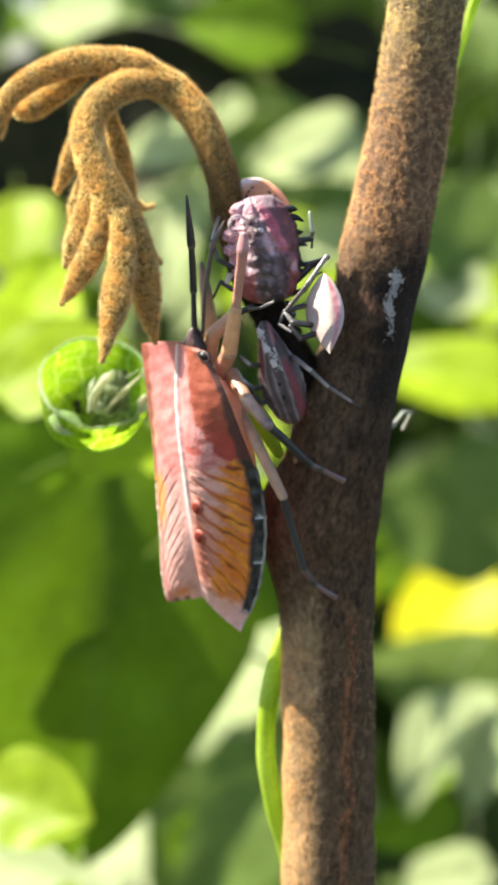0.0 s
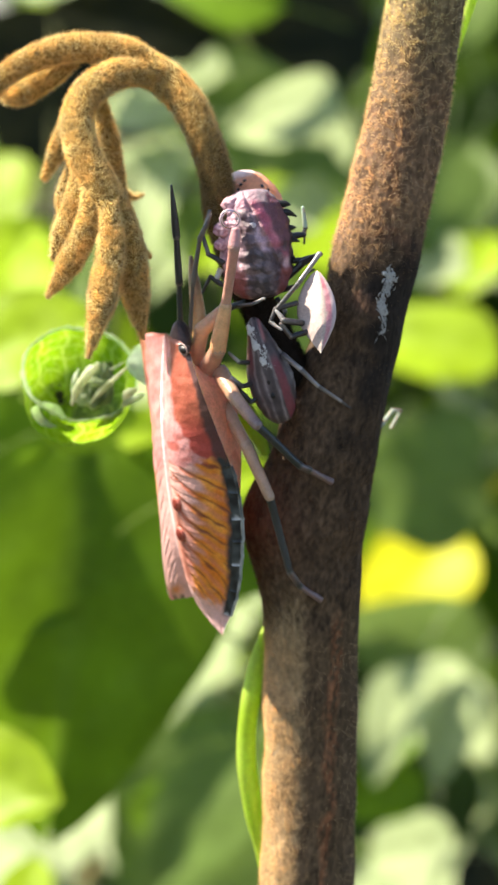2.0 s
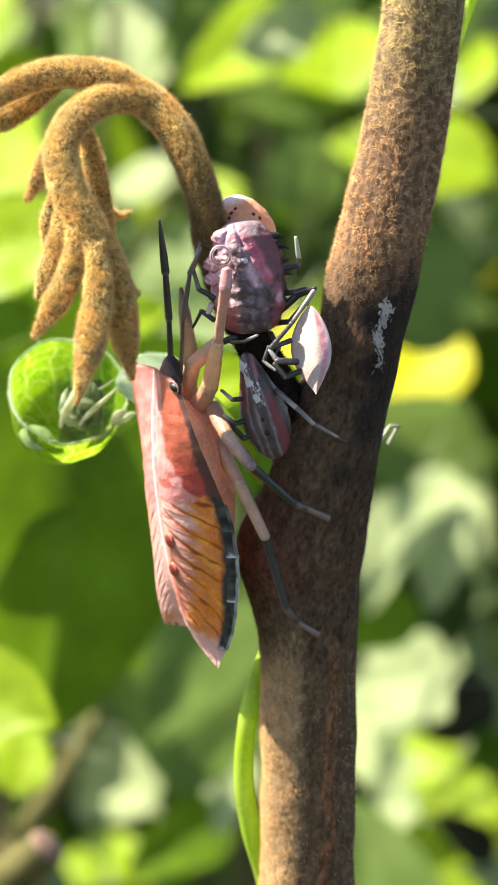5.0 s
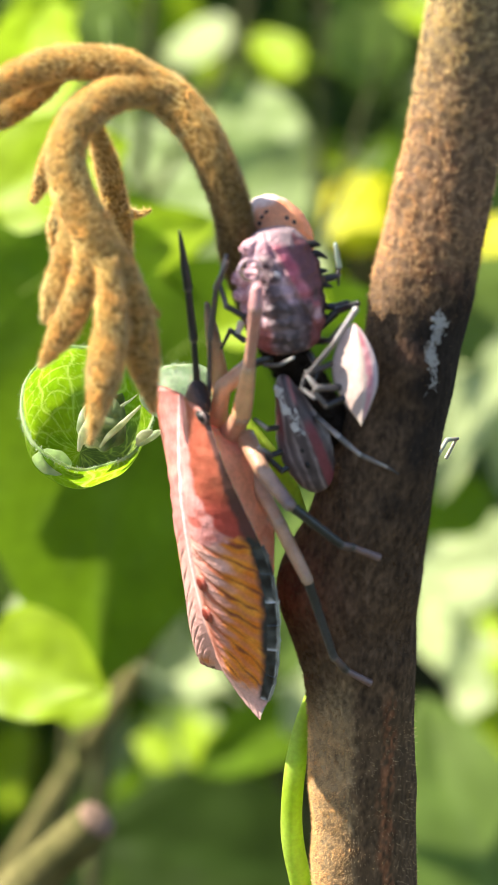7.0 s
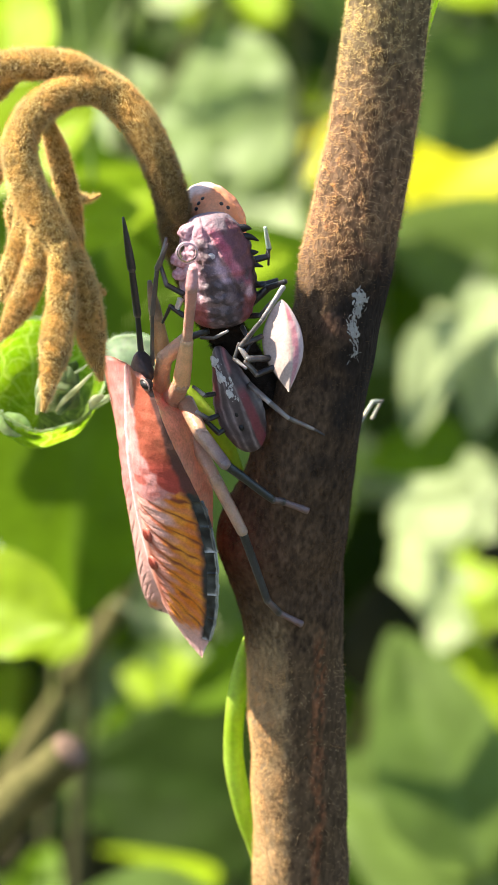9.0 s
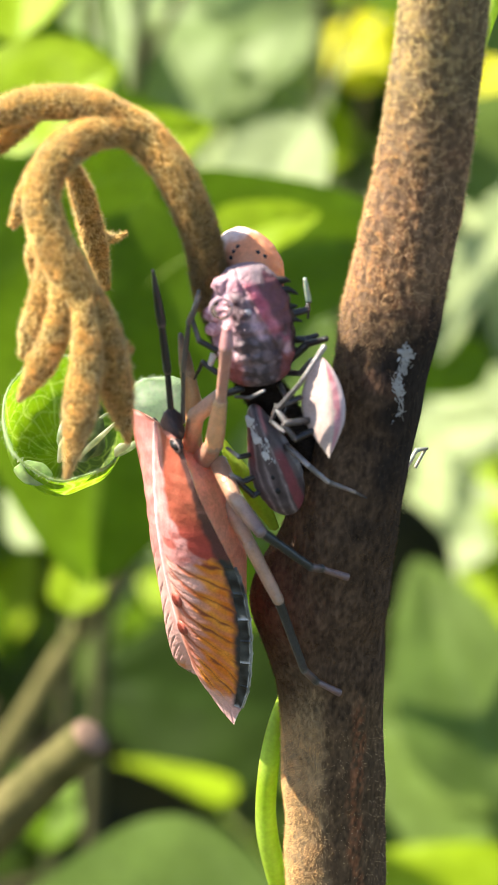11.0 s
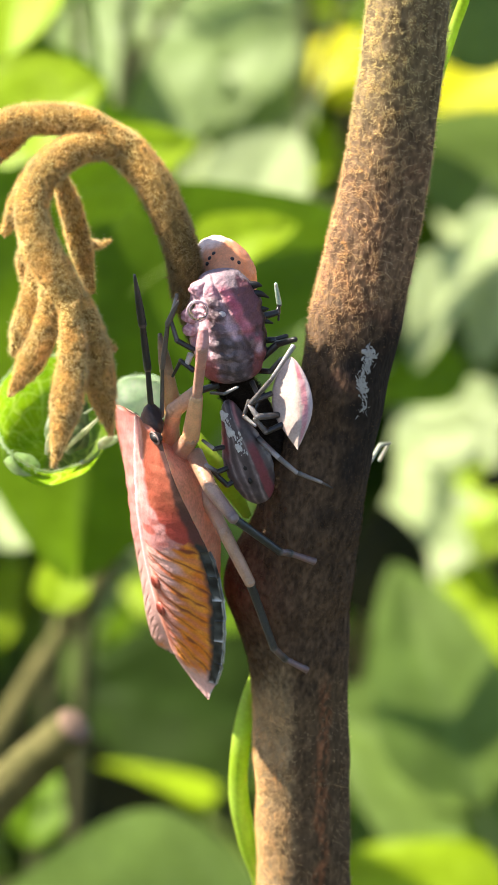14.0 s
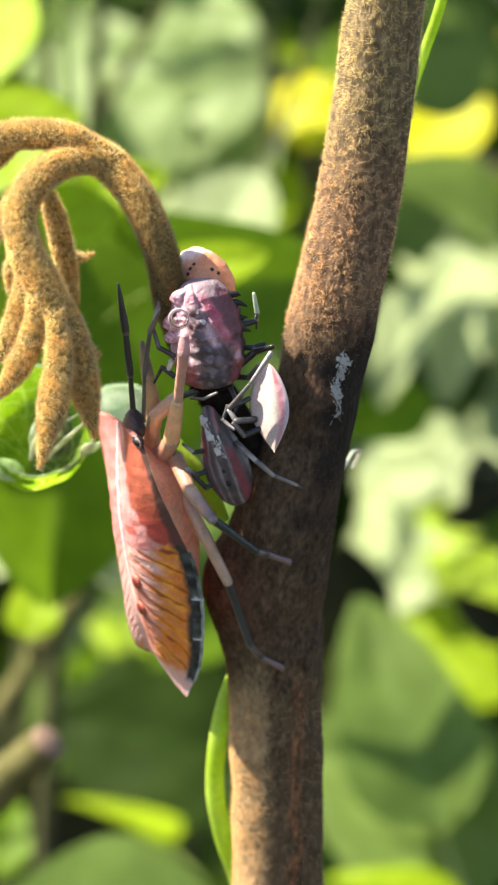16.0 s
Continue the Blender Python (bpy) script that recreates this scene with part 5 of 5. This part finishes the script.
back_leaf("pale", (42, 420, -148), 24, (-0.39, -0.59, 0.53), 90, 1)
back_leaf("lime", (1, 420, -12), 31, (-0.31, -0.78, 0.67), 112, 2)
back_leaf("sage", (-47, 420, -38), 35, (0.02, -0.9, 0.35), 40, 0)
back_leaf("pale", (3, 420, -177), 19, (-0.38, -0.57, 0.58), 0, 1)
back_leaf("lime", (-27, 440, -253), 42, (0.30, 0.15, 0.93), -80, 1)
back_leaf("pale", (31, 420, -230), 19, (-0.46, -0.63, 0.54), 90, 0)
back_leaf("sage", (11, 425, -26), 22, (0.15, -0.96, 0.52), 70, 1)
back_leaf("lime", (21, 430, -15), 33, (-0.29, -0.69, 0.67), 20, 2)
back_leaf("lime", (55, 430, -189), 31, (-0.22, -0.58, 0.59), 60, 0)
back_leaf("pale", (38, 430, -186), 26, (-0.56, -0.57, 0.54), 90, 1)
back_leaf("dark", (-37, 530, -304), 45, (0.28, -0.96, 0.29), 60, 2)
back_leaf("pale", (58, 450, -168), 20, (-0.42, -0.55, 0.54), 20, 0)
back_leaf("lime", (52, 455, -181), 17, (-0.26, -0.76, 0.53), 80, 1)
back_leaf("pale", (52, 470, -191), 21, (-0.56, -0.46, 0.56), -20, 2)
back_leaf("deep", (-20, 470, -248), 57, (-0.06, -0.75, 0.47), 80, 0)
back_leaf("lime", (44, 480, -41), 43, (-0.08, -0.72, 0.7), 70, 1)
back_leaf("pale", (51, 480, -125), 19, (-0.46, -0.48, 0.71), 160, 2)
back_leaf("pale", (44, 480, -177), 21, (-0.5, -0.65, 0.58), 130, 0)
back_leaf("lime", (46, 480, -205), 18, (-0.11, -0.6, 0.7), 30, 1)
back_leaf("lime", (52, 480, -214), 28, (-0.24, -0.66, 0.67), 60, 2)
back_leaf("dark", (-43, 480, -284), 43, (0.33, -0.82, 0.21), 70, 0)
back_leaf("pale", (37, 485, -187), 19, (-0.4, -0.44, 0.55), 60, 2)
back_leaf("pale", (55, 490, -134), 27, (-0.39, -0.44, 0.69), 20, 0)
back_leaf("pale", (53, 490, -140), 17, (-0.61, -0.45, 0.56), 120, 1)
back_leaf("pale", (39, 490, -198), 30, (-0.39, -0.51, 0.54), 40, 2)
back_leaf("mid", (43, 495, -143), 20, (-0.58, -0.52, 0.67), 150, 0)
back_leaf("lime", (-21, 500, -230), 20, (-0.14, -0.6, 0.53), 40, 1)
back_leaf("pale", (-6, 500, -117), 20, (-0.62, -0.45, 0.53), 170, 2)
back_leaf("sage", (18, 500, -50), 25, (0.24, -0.99, 0.47), 0, 0)
back_leaf("pale", (36, 500, -219), 22, (-0.43, -0.46, 0.66), 0, 1)
back_leaf("pale", (-4, 510, -130), 18, (-0.41, -0.62, 0.69), 100, 2)
back_leaf("lime", (52, 510, -212), 20, (-0.24, -0.61, 0.67), 60, 0)
back_leaf("lime", (-34, 520, -240), 16, (-0.21, -0.69, 0.49), 60, 1)
back_leaf("lime", (58, 520, -24), 26, (-0.31, -0.68, 0.6), 0, 2)
back_leaf("pale", (40, 520, -189), 20, (-0.41, -0.52, 0.56), 150, 0)
back_leaf("pale", (51, 525, -201), 22, (-0.53, -0.49, 0.66), 20, 1)
back_leaf("deep", (56, 540, -167), 41, (0.48, -0.67, 0.2), 20, 2)
back_leaf("pale", (44, 540, -239), 22, (-0.6, -0.54, 0.62), 30, 0)
back_leaf("lime", (42, 545, -255), 20, (-0.13, -0.75, 0.54), 90, 1)
back_leaf("pale", (-57, 560, 46), 25, (-0.5, -0.44, 0.55), 80, 2)
back_leaf("sage", (-45, 560, 43), 24, (-0.04, -0.82, 0.54), 40, 0)
back_leaf("pale", (-25, 560, -10), 29, (-0.5, -0.57, 0.74), 40, 1)
back_leaf("sage", (54, 560, 43), 32, (0.12, -0.95, 0.54), 10, 2)
back_leaf("deep", (49, 560, -172), 30, (0.53, -0.8, 0.2), 20, 0)
back_leaf("deep", (37, 560, -299), 32, (0.58, -0.68, 0.04), 100, 1)
back_leaf("pale", (60, 560, -193), 26, (-0.41, -0.63, 0.57), 70, 2)
back_leaf("pale", (49, 560, -209), 24, (-0.5, -0.59, 0.66), 140, 0)
back_leaf("lime", (67, 560, -266), 38, (-0.1, -0.65, 0.48), 60, 1)
back_leaf("sage", (-12, 565, -22), 29, (0.0, -0.84, 0.45), 90, 2)
back_leaf("sage", (12, 580, -16), 50, (0.1, -0.85, 0.35), 150, 0)
back_leaf("sage", (-34, 590, -22), 32, (-0.01, -0.77, 0.42), 60, 1)
back_leaf("pale", (-27, 600, -1), 30, (-0.44, -0.43, 0.68), 20, 2)
back_leaf("soft", (-34, 600, -118), 48, (-0.25, -0.72, 0.52), 40, 0)
back_leaf("soft", (-53, 600, -111), 48, (-0.25, -0.72, 0.52), 20, 1)
back_leaf("lime", (-8, 600, 44), 35, (-0.25, -0.61, 0.67), 30, 2)
back_leaf("sage", (54, 600, -94), 46, (0.08, -0.86, 0.36), 70, 0)
back_leaf("deep", (54, 600, -189), 51, (0.67, -0.78, 0.16), 90, 1)
back_leaf("pale", (-21, 610, -34), 22, (-0.59, -0.65, 0.56), 140, 2)
back_leaf("soft", (-11, 610, -109), 42, (-0.25, -0.72, 0.52), 110, 0)
back_leaf("pale", (-17, 620, 20), 29, (-0.53, -0.53, 0.61), 100, 1)
back_leaf("sage", (-5, 620, 10), 52, (0.08, -0.95, 0.43), 120, 2)
back_leaf("soft", (-11, 620, -97), 44, (-0.25, -0.72, 0.52), 30, 0)
back_leaf("pale", (20, 640, 0), 42, (-0.54, -0.6, 0.54), 70, 1)
back_leaf("sage", (61, 640, -11), 43, (-0.07, -0.74, 0.53), 160, 2)
back_leaf("pale", (-25, 640, -71), 25, (-0.43, -0.48, 0.76), 100, 0)
back_leaf("lime", (-3, 640, -74), 25, (-0.28, -0.68, 0.6), 50, 1)
back_leaf("sage", (59, 640, -150), 54, (0.07, -0.74, 0.51), 60, 2)
back_leaf("yellow", (22, 645, -122), 30, (-0.35, -0.75, 0.56), 73, 0)
back_leaf("deep", (15, 770, -100), 62, (0.64, -0.69, 0.15), 60, 1)
back_leaf("lime", (5, 650, -150), 37, (-0.12, -0.75, 0.7), 90, 2)
back_leaf("soft", (-25, 660, -124), 58, (-0.25, -0.72, 0.52), 10, 0)
back_leaf("soft", (-3, 660, -135), 60, (-0.25, -0.72, 0.52), 10, 1)
back_leaf("soft", (-55, 680, -128), 36, (-0.25, -0.72, 0.52), 50, 2)
back_leaf("soft", (-43, 685, -118), 42, (-0.25, -0.72, 0.52), 30, 0)
back_leaf("soft", (-5, 690, -148), 40, (-0.25, -0.72, 0.52), 150, 1)
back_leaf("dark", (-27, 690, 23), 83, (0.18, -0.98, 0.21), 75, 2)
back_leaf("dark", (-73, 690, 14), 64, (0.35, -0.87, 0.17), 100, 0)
back_leaf("soft", (-36, 690, -139), 38, (-0.25, -0.72, 0.52), 110, 1)
back_leaf("pale", (-23, 700, -167), 27, (-0.6, -0.44, 0.77), 80, 2)
back_leaf("yellow", (62, 700, -139), 48, (-0.35, -0.70, 0.55), 154, 0)
back_leaf("deep", (70, 700, 18), 48, (0.5, -0.81, 0.05), 120, 1)
back_leaf("lime", (48, 760, -171), 25, (-0.1, -0.61, 0.67), 40, 2)
back_leaf("deep", (16, 780, 41), 81, (0.52, -0.81, 0.07), 60, 0)

back_leaf("pale", (-43, 384, 40), 31, (-0.49, -0.61, 0.55), 80, 1)
back_leaf("mid", (-7, 380, 37), 26, (0.09, -0.81, 0.38), 74, 2)
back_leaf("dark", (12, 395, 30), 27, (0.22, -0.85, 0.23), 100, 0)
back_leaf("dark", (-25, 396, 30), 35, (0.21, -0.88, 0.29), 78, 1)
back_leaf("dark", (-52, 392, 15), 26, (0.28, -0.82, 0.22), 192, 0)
back_leaf("pale", (-23, 388, 14), 31, (-0.44, -0.58, 0.62), 83, 1)
back_leaf("pale", (-22, 386, -5), 31, (-0.49, -0.59, 0.60), 194, 1)
back_leaf("pale", (5, 384, 13), 33, (-0.48, -0.60, 0.54), 90, 1)
back_leaf("pale", (8, 388, -7), 20, (-0.41, -0.60, 0.56), 106, 0)
back_leaf("lime", (-53, 376, -5), 22, (-0.19, -0.68, 0.63), 195, 0)
back_leaf("lime", (-46, 372, -20), 28, (-0.21, -0.71, 0.59), 180, 1)
back_leaf("sage", (37, 378, -2), 24, (0.03, -0.82, 0.37), 168, 0)
back_leaf("pale", (35, 374, -15), 23, (-0.44, -0.62, 0.58), 74, 1)
back_leaf("sage", (42, 378, -52), 17, (0.03, -0.80, 0.39), 179, 0)
back_leaf("pale", (33, 374, -108), 27, (-0.48, -0.59, 0.56), 177, 1)
back_leaf("pale", (45, 376, -110), 22, (-0.43, -0.62, 0.59), 175, 2)
back_leaf("mid", (31, 372, -125), 22, (0.06, -0.89, 0.32), 105, 1)
back_leaf("pale", (37, 378, -139), 19, (-0.44, -0.63, 0.56), 100, 1)
back_leaf("pale", (-6, 330, -79), 42, (-0.45, -0.65, 0.60), 168, 1)
back_leaf("sage", (-5, 326, -104), 17, (0.10, -0.83, 0.47), 104, 0)
back_leaf("mid", (-8, 322, -118), 23, (0.08, -0.80, 0.38), 73, 0)
back_leaf("sage", (-47, 380, -41), 26, (0.09, -0.84, 0.45), 87, 0)
back_leaf("pale", (2, 330, -147), 17, (-0.49, -0.64, 0.55), 169, 1)
back_leaf("pale", (-36, 610, -198), 47, (-0.45, -0.6, 0.58), 80, 0)
back_leaf("pale", (-66, 600, -193), 39, (-0.45, -0.6, 0.58), 100, 0)
back_leaf("pale", (-54, 590, -222), 40, (-0.45, -0.6, 0.58), 95, 0)
back_leaf("pale", (-27, 580, -235), 44, (-0.48, -0.56, 0.6), 70, 2)
back_leaf("lime", (-54, 570, -225), 22, (-0.2, -0.7, 0.6), 10, 0)


def scattered(seed, count, low, high, sizes):
    """Kind, pose and variant of leaves strewn between two corners in millimetres."""
    rnd = random.Random(seed)
    for k in range(count):
        while True:
            spot = [rnd.uniform(-1, 1) for _ in range(3)]
            if sum(abs(q) ** 3 for q in spot) < 1 + 0.25 * rnd.random():
                break
        x, y, z = (a + (b - a) * (q + 1) / 2 for a, b, q in zip(low, high, spot))
        kind_name = rnd.choices(("mid", "deep", "sage", "lime", "pale"), (24, 30, 24, 9, 13))[0]
        normal = (rnd.gauss(-0.2, 0.45), rnd.gauss(-0.5, 0.4), rnd.uniform(0.25, 1.0))
        yield kind_name, (x, y, z), rnd.uniform(*sizes), normal, rnd.uniform(0, 360), k


def in_gap(place):
    """The gap among the leaves through which the sun reaches the two yellowed leaves."""
    for x, y, z in ((22, 645, -122), (62, 700, -139)):
        d = Vector(place) - Vector((x, y, z))
        along = d.dot(TO_SUN)
        if along > -40 and (d - TO_SUN * along).length < 62:
            return True
    return False


for row in scattered(1, 190, (-190, 720, -430), (200, 960, 130), (32, 80)):
    if not in_gap(row[1]):
        back_leaf(*row)


def far_leaves():
    """The mass of leaves farther back, past counting."""
    bm = bmesh.new()
    for kind_name, place, size, normal, turn, k in scattered(2, 1000, (-420, 900, -760), (420, 1640, 420), (55, 115)):
        me = KINDS[kind_name][k % 3][0].copy()
        me.transform(leaf_pose(place, size, normal, turn))
        bm.from_mesh(me)
        bpy.data.meshes.remove(me)
    me = bpy.data.meshes.new("foliage")
    bm.to_mesh(me)
    bm.free()
    me.materials.append(LEAF)
    tagged(new("foliage", me), "blurred green foliage of the shrubs farther back", "foliage", kind="stuff")


far_leaves()


def shrub_stem(x, y, lean, height, r):
    ob = thing("shrub_stem", "thin green-brown stem of the shrubs behind", "shrub stem", "stems of the shrubs behind")
    bark = lambda f, v, d: blend((0.07, 0.055, 0.03), (0.09, 0.10, 0.035), f + 0.5 * grain(v, 0.02))
    pts = [(x + lean * f + 25 * math.sin(3 * f + x), y + 20 * math.sin(4 * f + y), DOWN * 1000 - 20 + height * f) for f in (0, 0.25, 0.5, 0.75, 1)]
    part("branch", mesh_of("branch", *tube(pts, [r, r * 0.9, r * 0.8, r * 0.6, r * 0.3], n=30, seg=8, paint=bark)[:3]), BARK, ob)
    fork = np.array(pts[2 + int(x) % 2])
    side = 1 if int(y) % 2 else -1
    part("side_twig", mesh_of("side_twig", *tube([fork, fork + (14 * side, 6, 30), fork + (38 * side, 10, 75), fork + (55 * side, 4, 130)], [r * 0.5, r * 0.45, r * 0.35, r * 0.15], n=20, seg=7, paint=bark)[:3]), BARK, ob)


for k in range(16):
    shrub_stem(-170 + 23 * k, 300 + 83 * (k * 7 % 16) * 0.6, 60 * math.sin(k * 2.3), 640 + 40 * (k * 5 % 7), 2.2 + 0.3 * (k % 4))


def cut_twig():
    twig = thing("twig", "cut brown twig end among the leaves", "twig")
    wood = lambda f, v, d: blend((0.10, 0.095, 0.03), (0.17, 0.15, 0.055), 0.5 + grain(v, 0.3))
    part("branch", mesh_of("branch", *tube([(-21.6, 96, -67.2), (-27.5, 98.5, -74.1), (-33, 100, -81), (-52, 108, -108), (-80, 120, -160)], [2.15, 2.4, 2.6, 3.0, 3.4], n=40, seg=16, paint=wood, wobble=0.05)[:3]), BARK, twig)
    part("cut_end", mesh_of("cut_end", *ellipsoid((-21.4, 95.9, -66.95), axes_for((-0.62, 0.26, -0.74), (0, -1, 0)), (2.0, 0.75, 2.0), lambda *a: (0.26, 0.17, 0.12), 20, 12)), BARK, twig, "pinkish-brown cut end")
    thin = thing("twig", "thin olive twig leaning through the leaves", "twig")
    part("branch", mesh_of("branch", *tube([(-22.6, 267.8, -111.4), (-27.4, 265.0, -120.5), (-35.6, 265.0, -134.0), (-43.8, 262.2, -147.3), (-81.9, 251.2, -212.2)], [1.1, 1.8, 2.0, 2.2, 2.6], n=40, seg=12, paint=wood, wobble=0.05)[:3]), BARK, thin)
    part("bud", mesh_of("bud", *tube([(-34.9, 264.2, -132.7), (-35.8, 263.1, -130.2), (-36.2, 262.5, -128.0)], [1.2, 1.1, 0.3], n=10, seg=8, paint=wood)[:3]), BARK, thin)


cut_twig()

# ---------------------------------------------------------------- what moves
def motions():
    pivot = Vector((-8.2, 0.5, -7.0)) * MM
    away = Matrix.Translation(pivot + Vector((-0.23, -0.10, -0.04)) * MM) @ Matrix.Rotation(radians(14.8), 4, Vector((0.078, -0.072, 0.994))) @ Matrix.Translation(-pivot)
    rest = Matrix.Identity(4)
    turned = Vector((-0.40, -0.72, 0.50)).to_track_quat("Z", "Y").to_matrix().to_4x4() @ pose(0, 0, 0, 0, 0, -95) @ Matrix.Translation((0, -0.0075, 0))
    still, parting, aside = (Matrix.Translation(Vector(p) * MM) @ turned for p in ((-27.3, 104, -54.6), (-29.0, 104.3, -54.8), (-38, 106, -56)))
    # the fly comes round the curled leaf, crosses it, passes behind the shoot and goes over the large bug's shoulder
    spots = [(0.0, (-17.3, 13.9, -4.2), 100), (2.0, (-17.3, 13.9, -4.2), 100), (2.05, (-17.3, 13.9, -4.2), 100), (2.13, (-20.6, 11.8, 1.4), 130), (2.2, (-18.6, 10.0, 1.6), 150), (2.4, (-19.2, 10.0, 1.4), 150), (2.5, (-19.5, 10.5, 0.7), 140),
             (2.6, (-19.1, 11.5, -0.5), 200), (2.8, (-17.8, 12.8, -1.0), 190), (3.0, (-17.3, 12.8, -0.6), 180), (3.2, (-16.9, 12.9, 1.0), 110), (3.4, (-14.2, 9.0, 1.9), 40),
             (3.6, (-11.2, 4.2, 2.3), 10), (3.8, (-10.75, 3.7, 2.5), 0), (4.0, (-10.9, 3.4, 2.75), -30), (4.3, (-10.6, 4.4, 1.2), -60), (4.8, (-10.2, 4.6, -1.0), -80), (16.0, (-10.2, 4.6, -1.0), -80)]
    walk(FLY, [(t, Matrix.Translation(Vector(p) * MM) @ Matrix.Rotation(radians(-way), 4, "Y") @ Matrix.Rotation(radians(70), 4, "X")) for t, p, way in spots])
    walk(SWAYING, [(0.0, still), (8.6, still), (9.2, still), (9.5, parting), (9.9, aside), (10.4, aside), (16.0, aside)])
    walk(BUG_BODY, [(0.0, away), (0.1, away), (0.2, rest), (0.4, rest), (16.0, rest)])


motions()
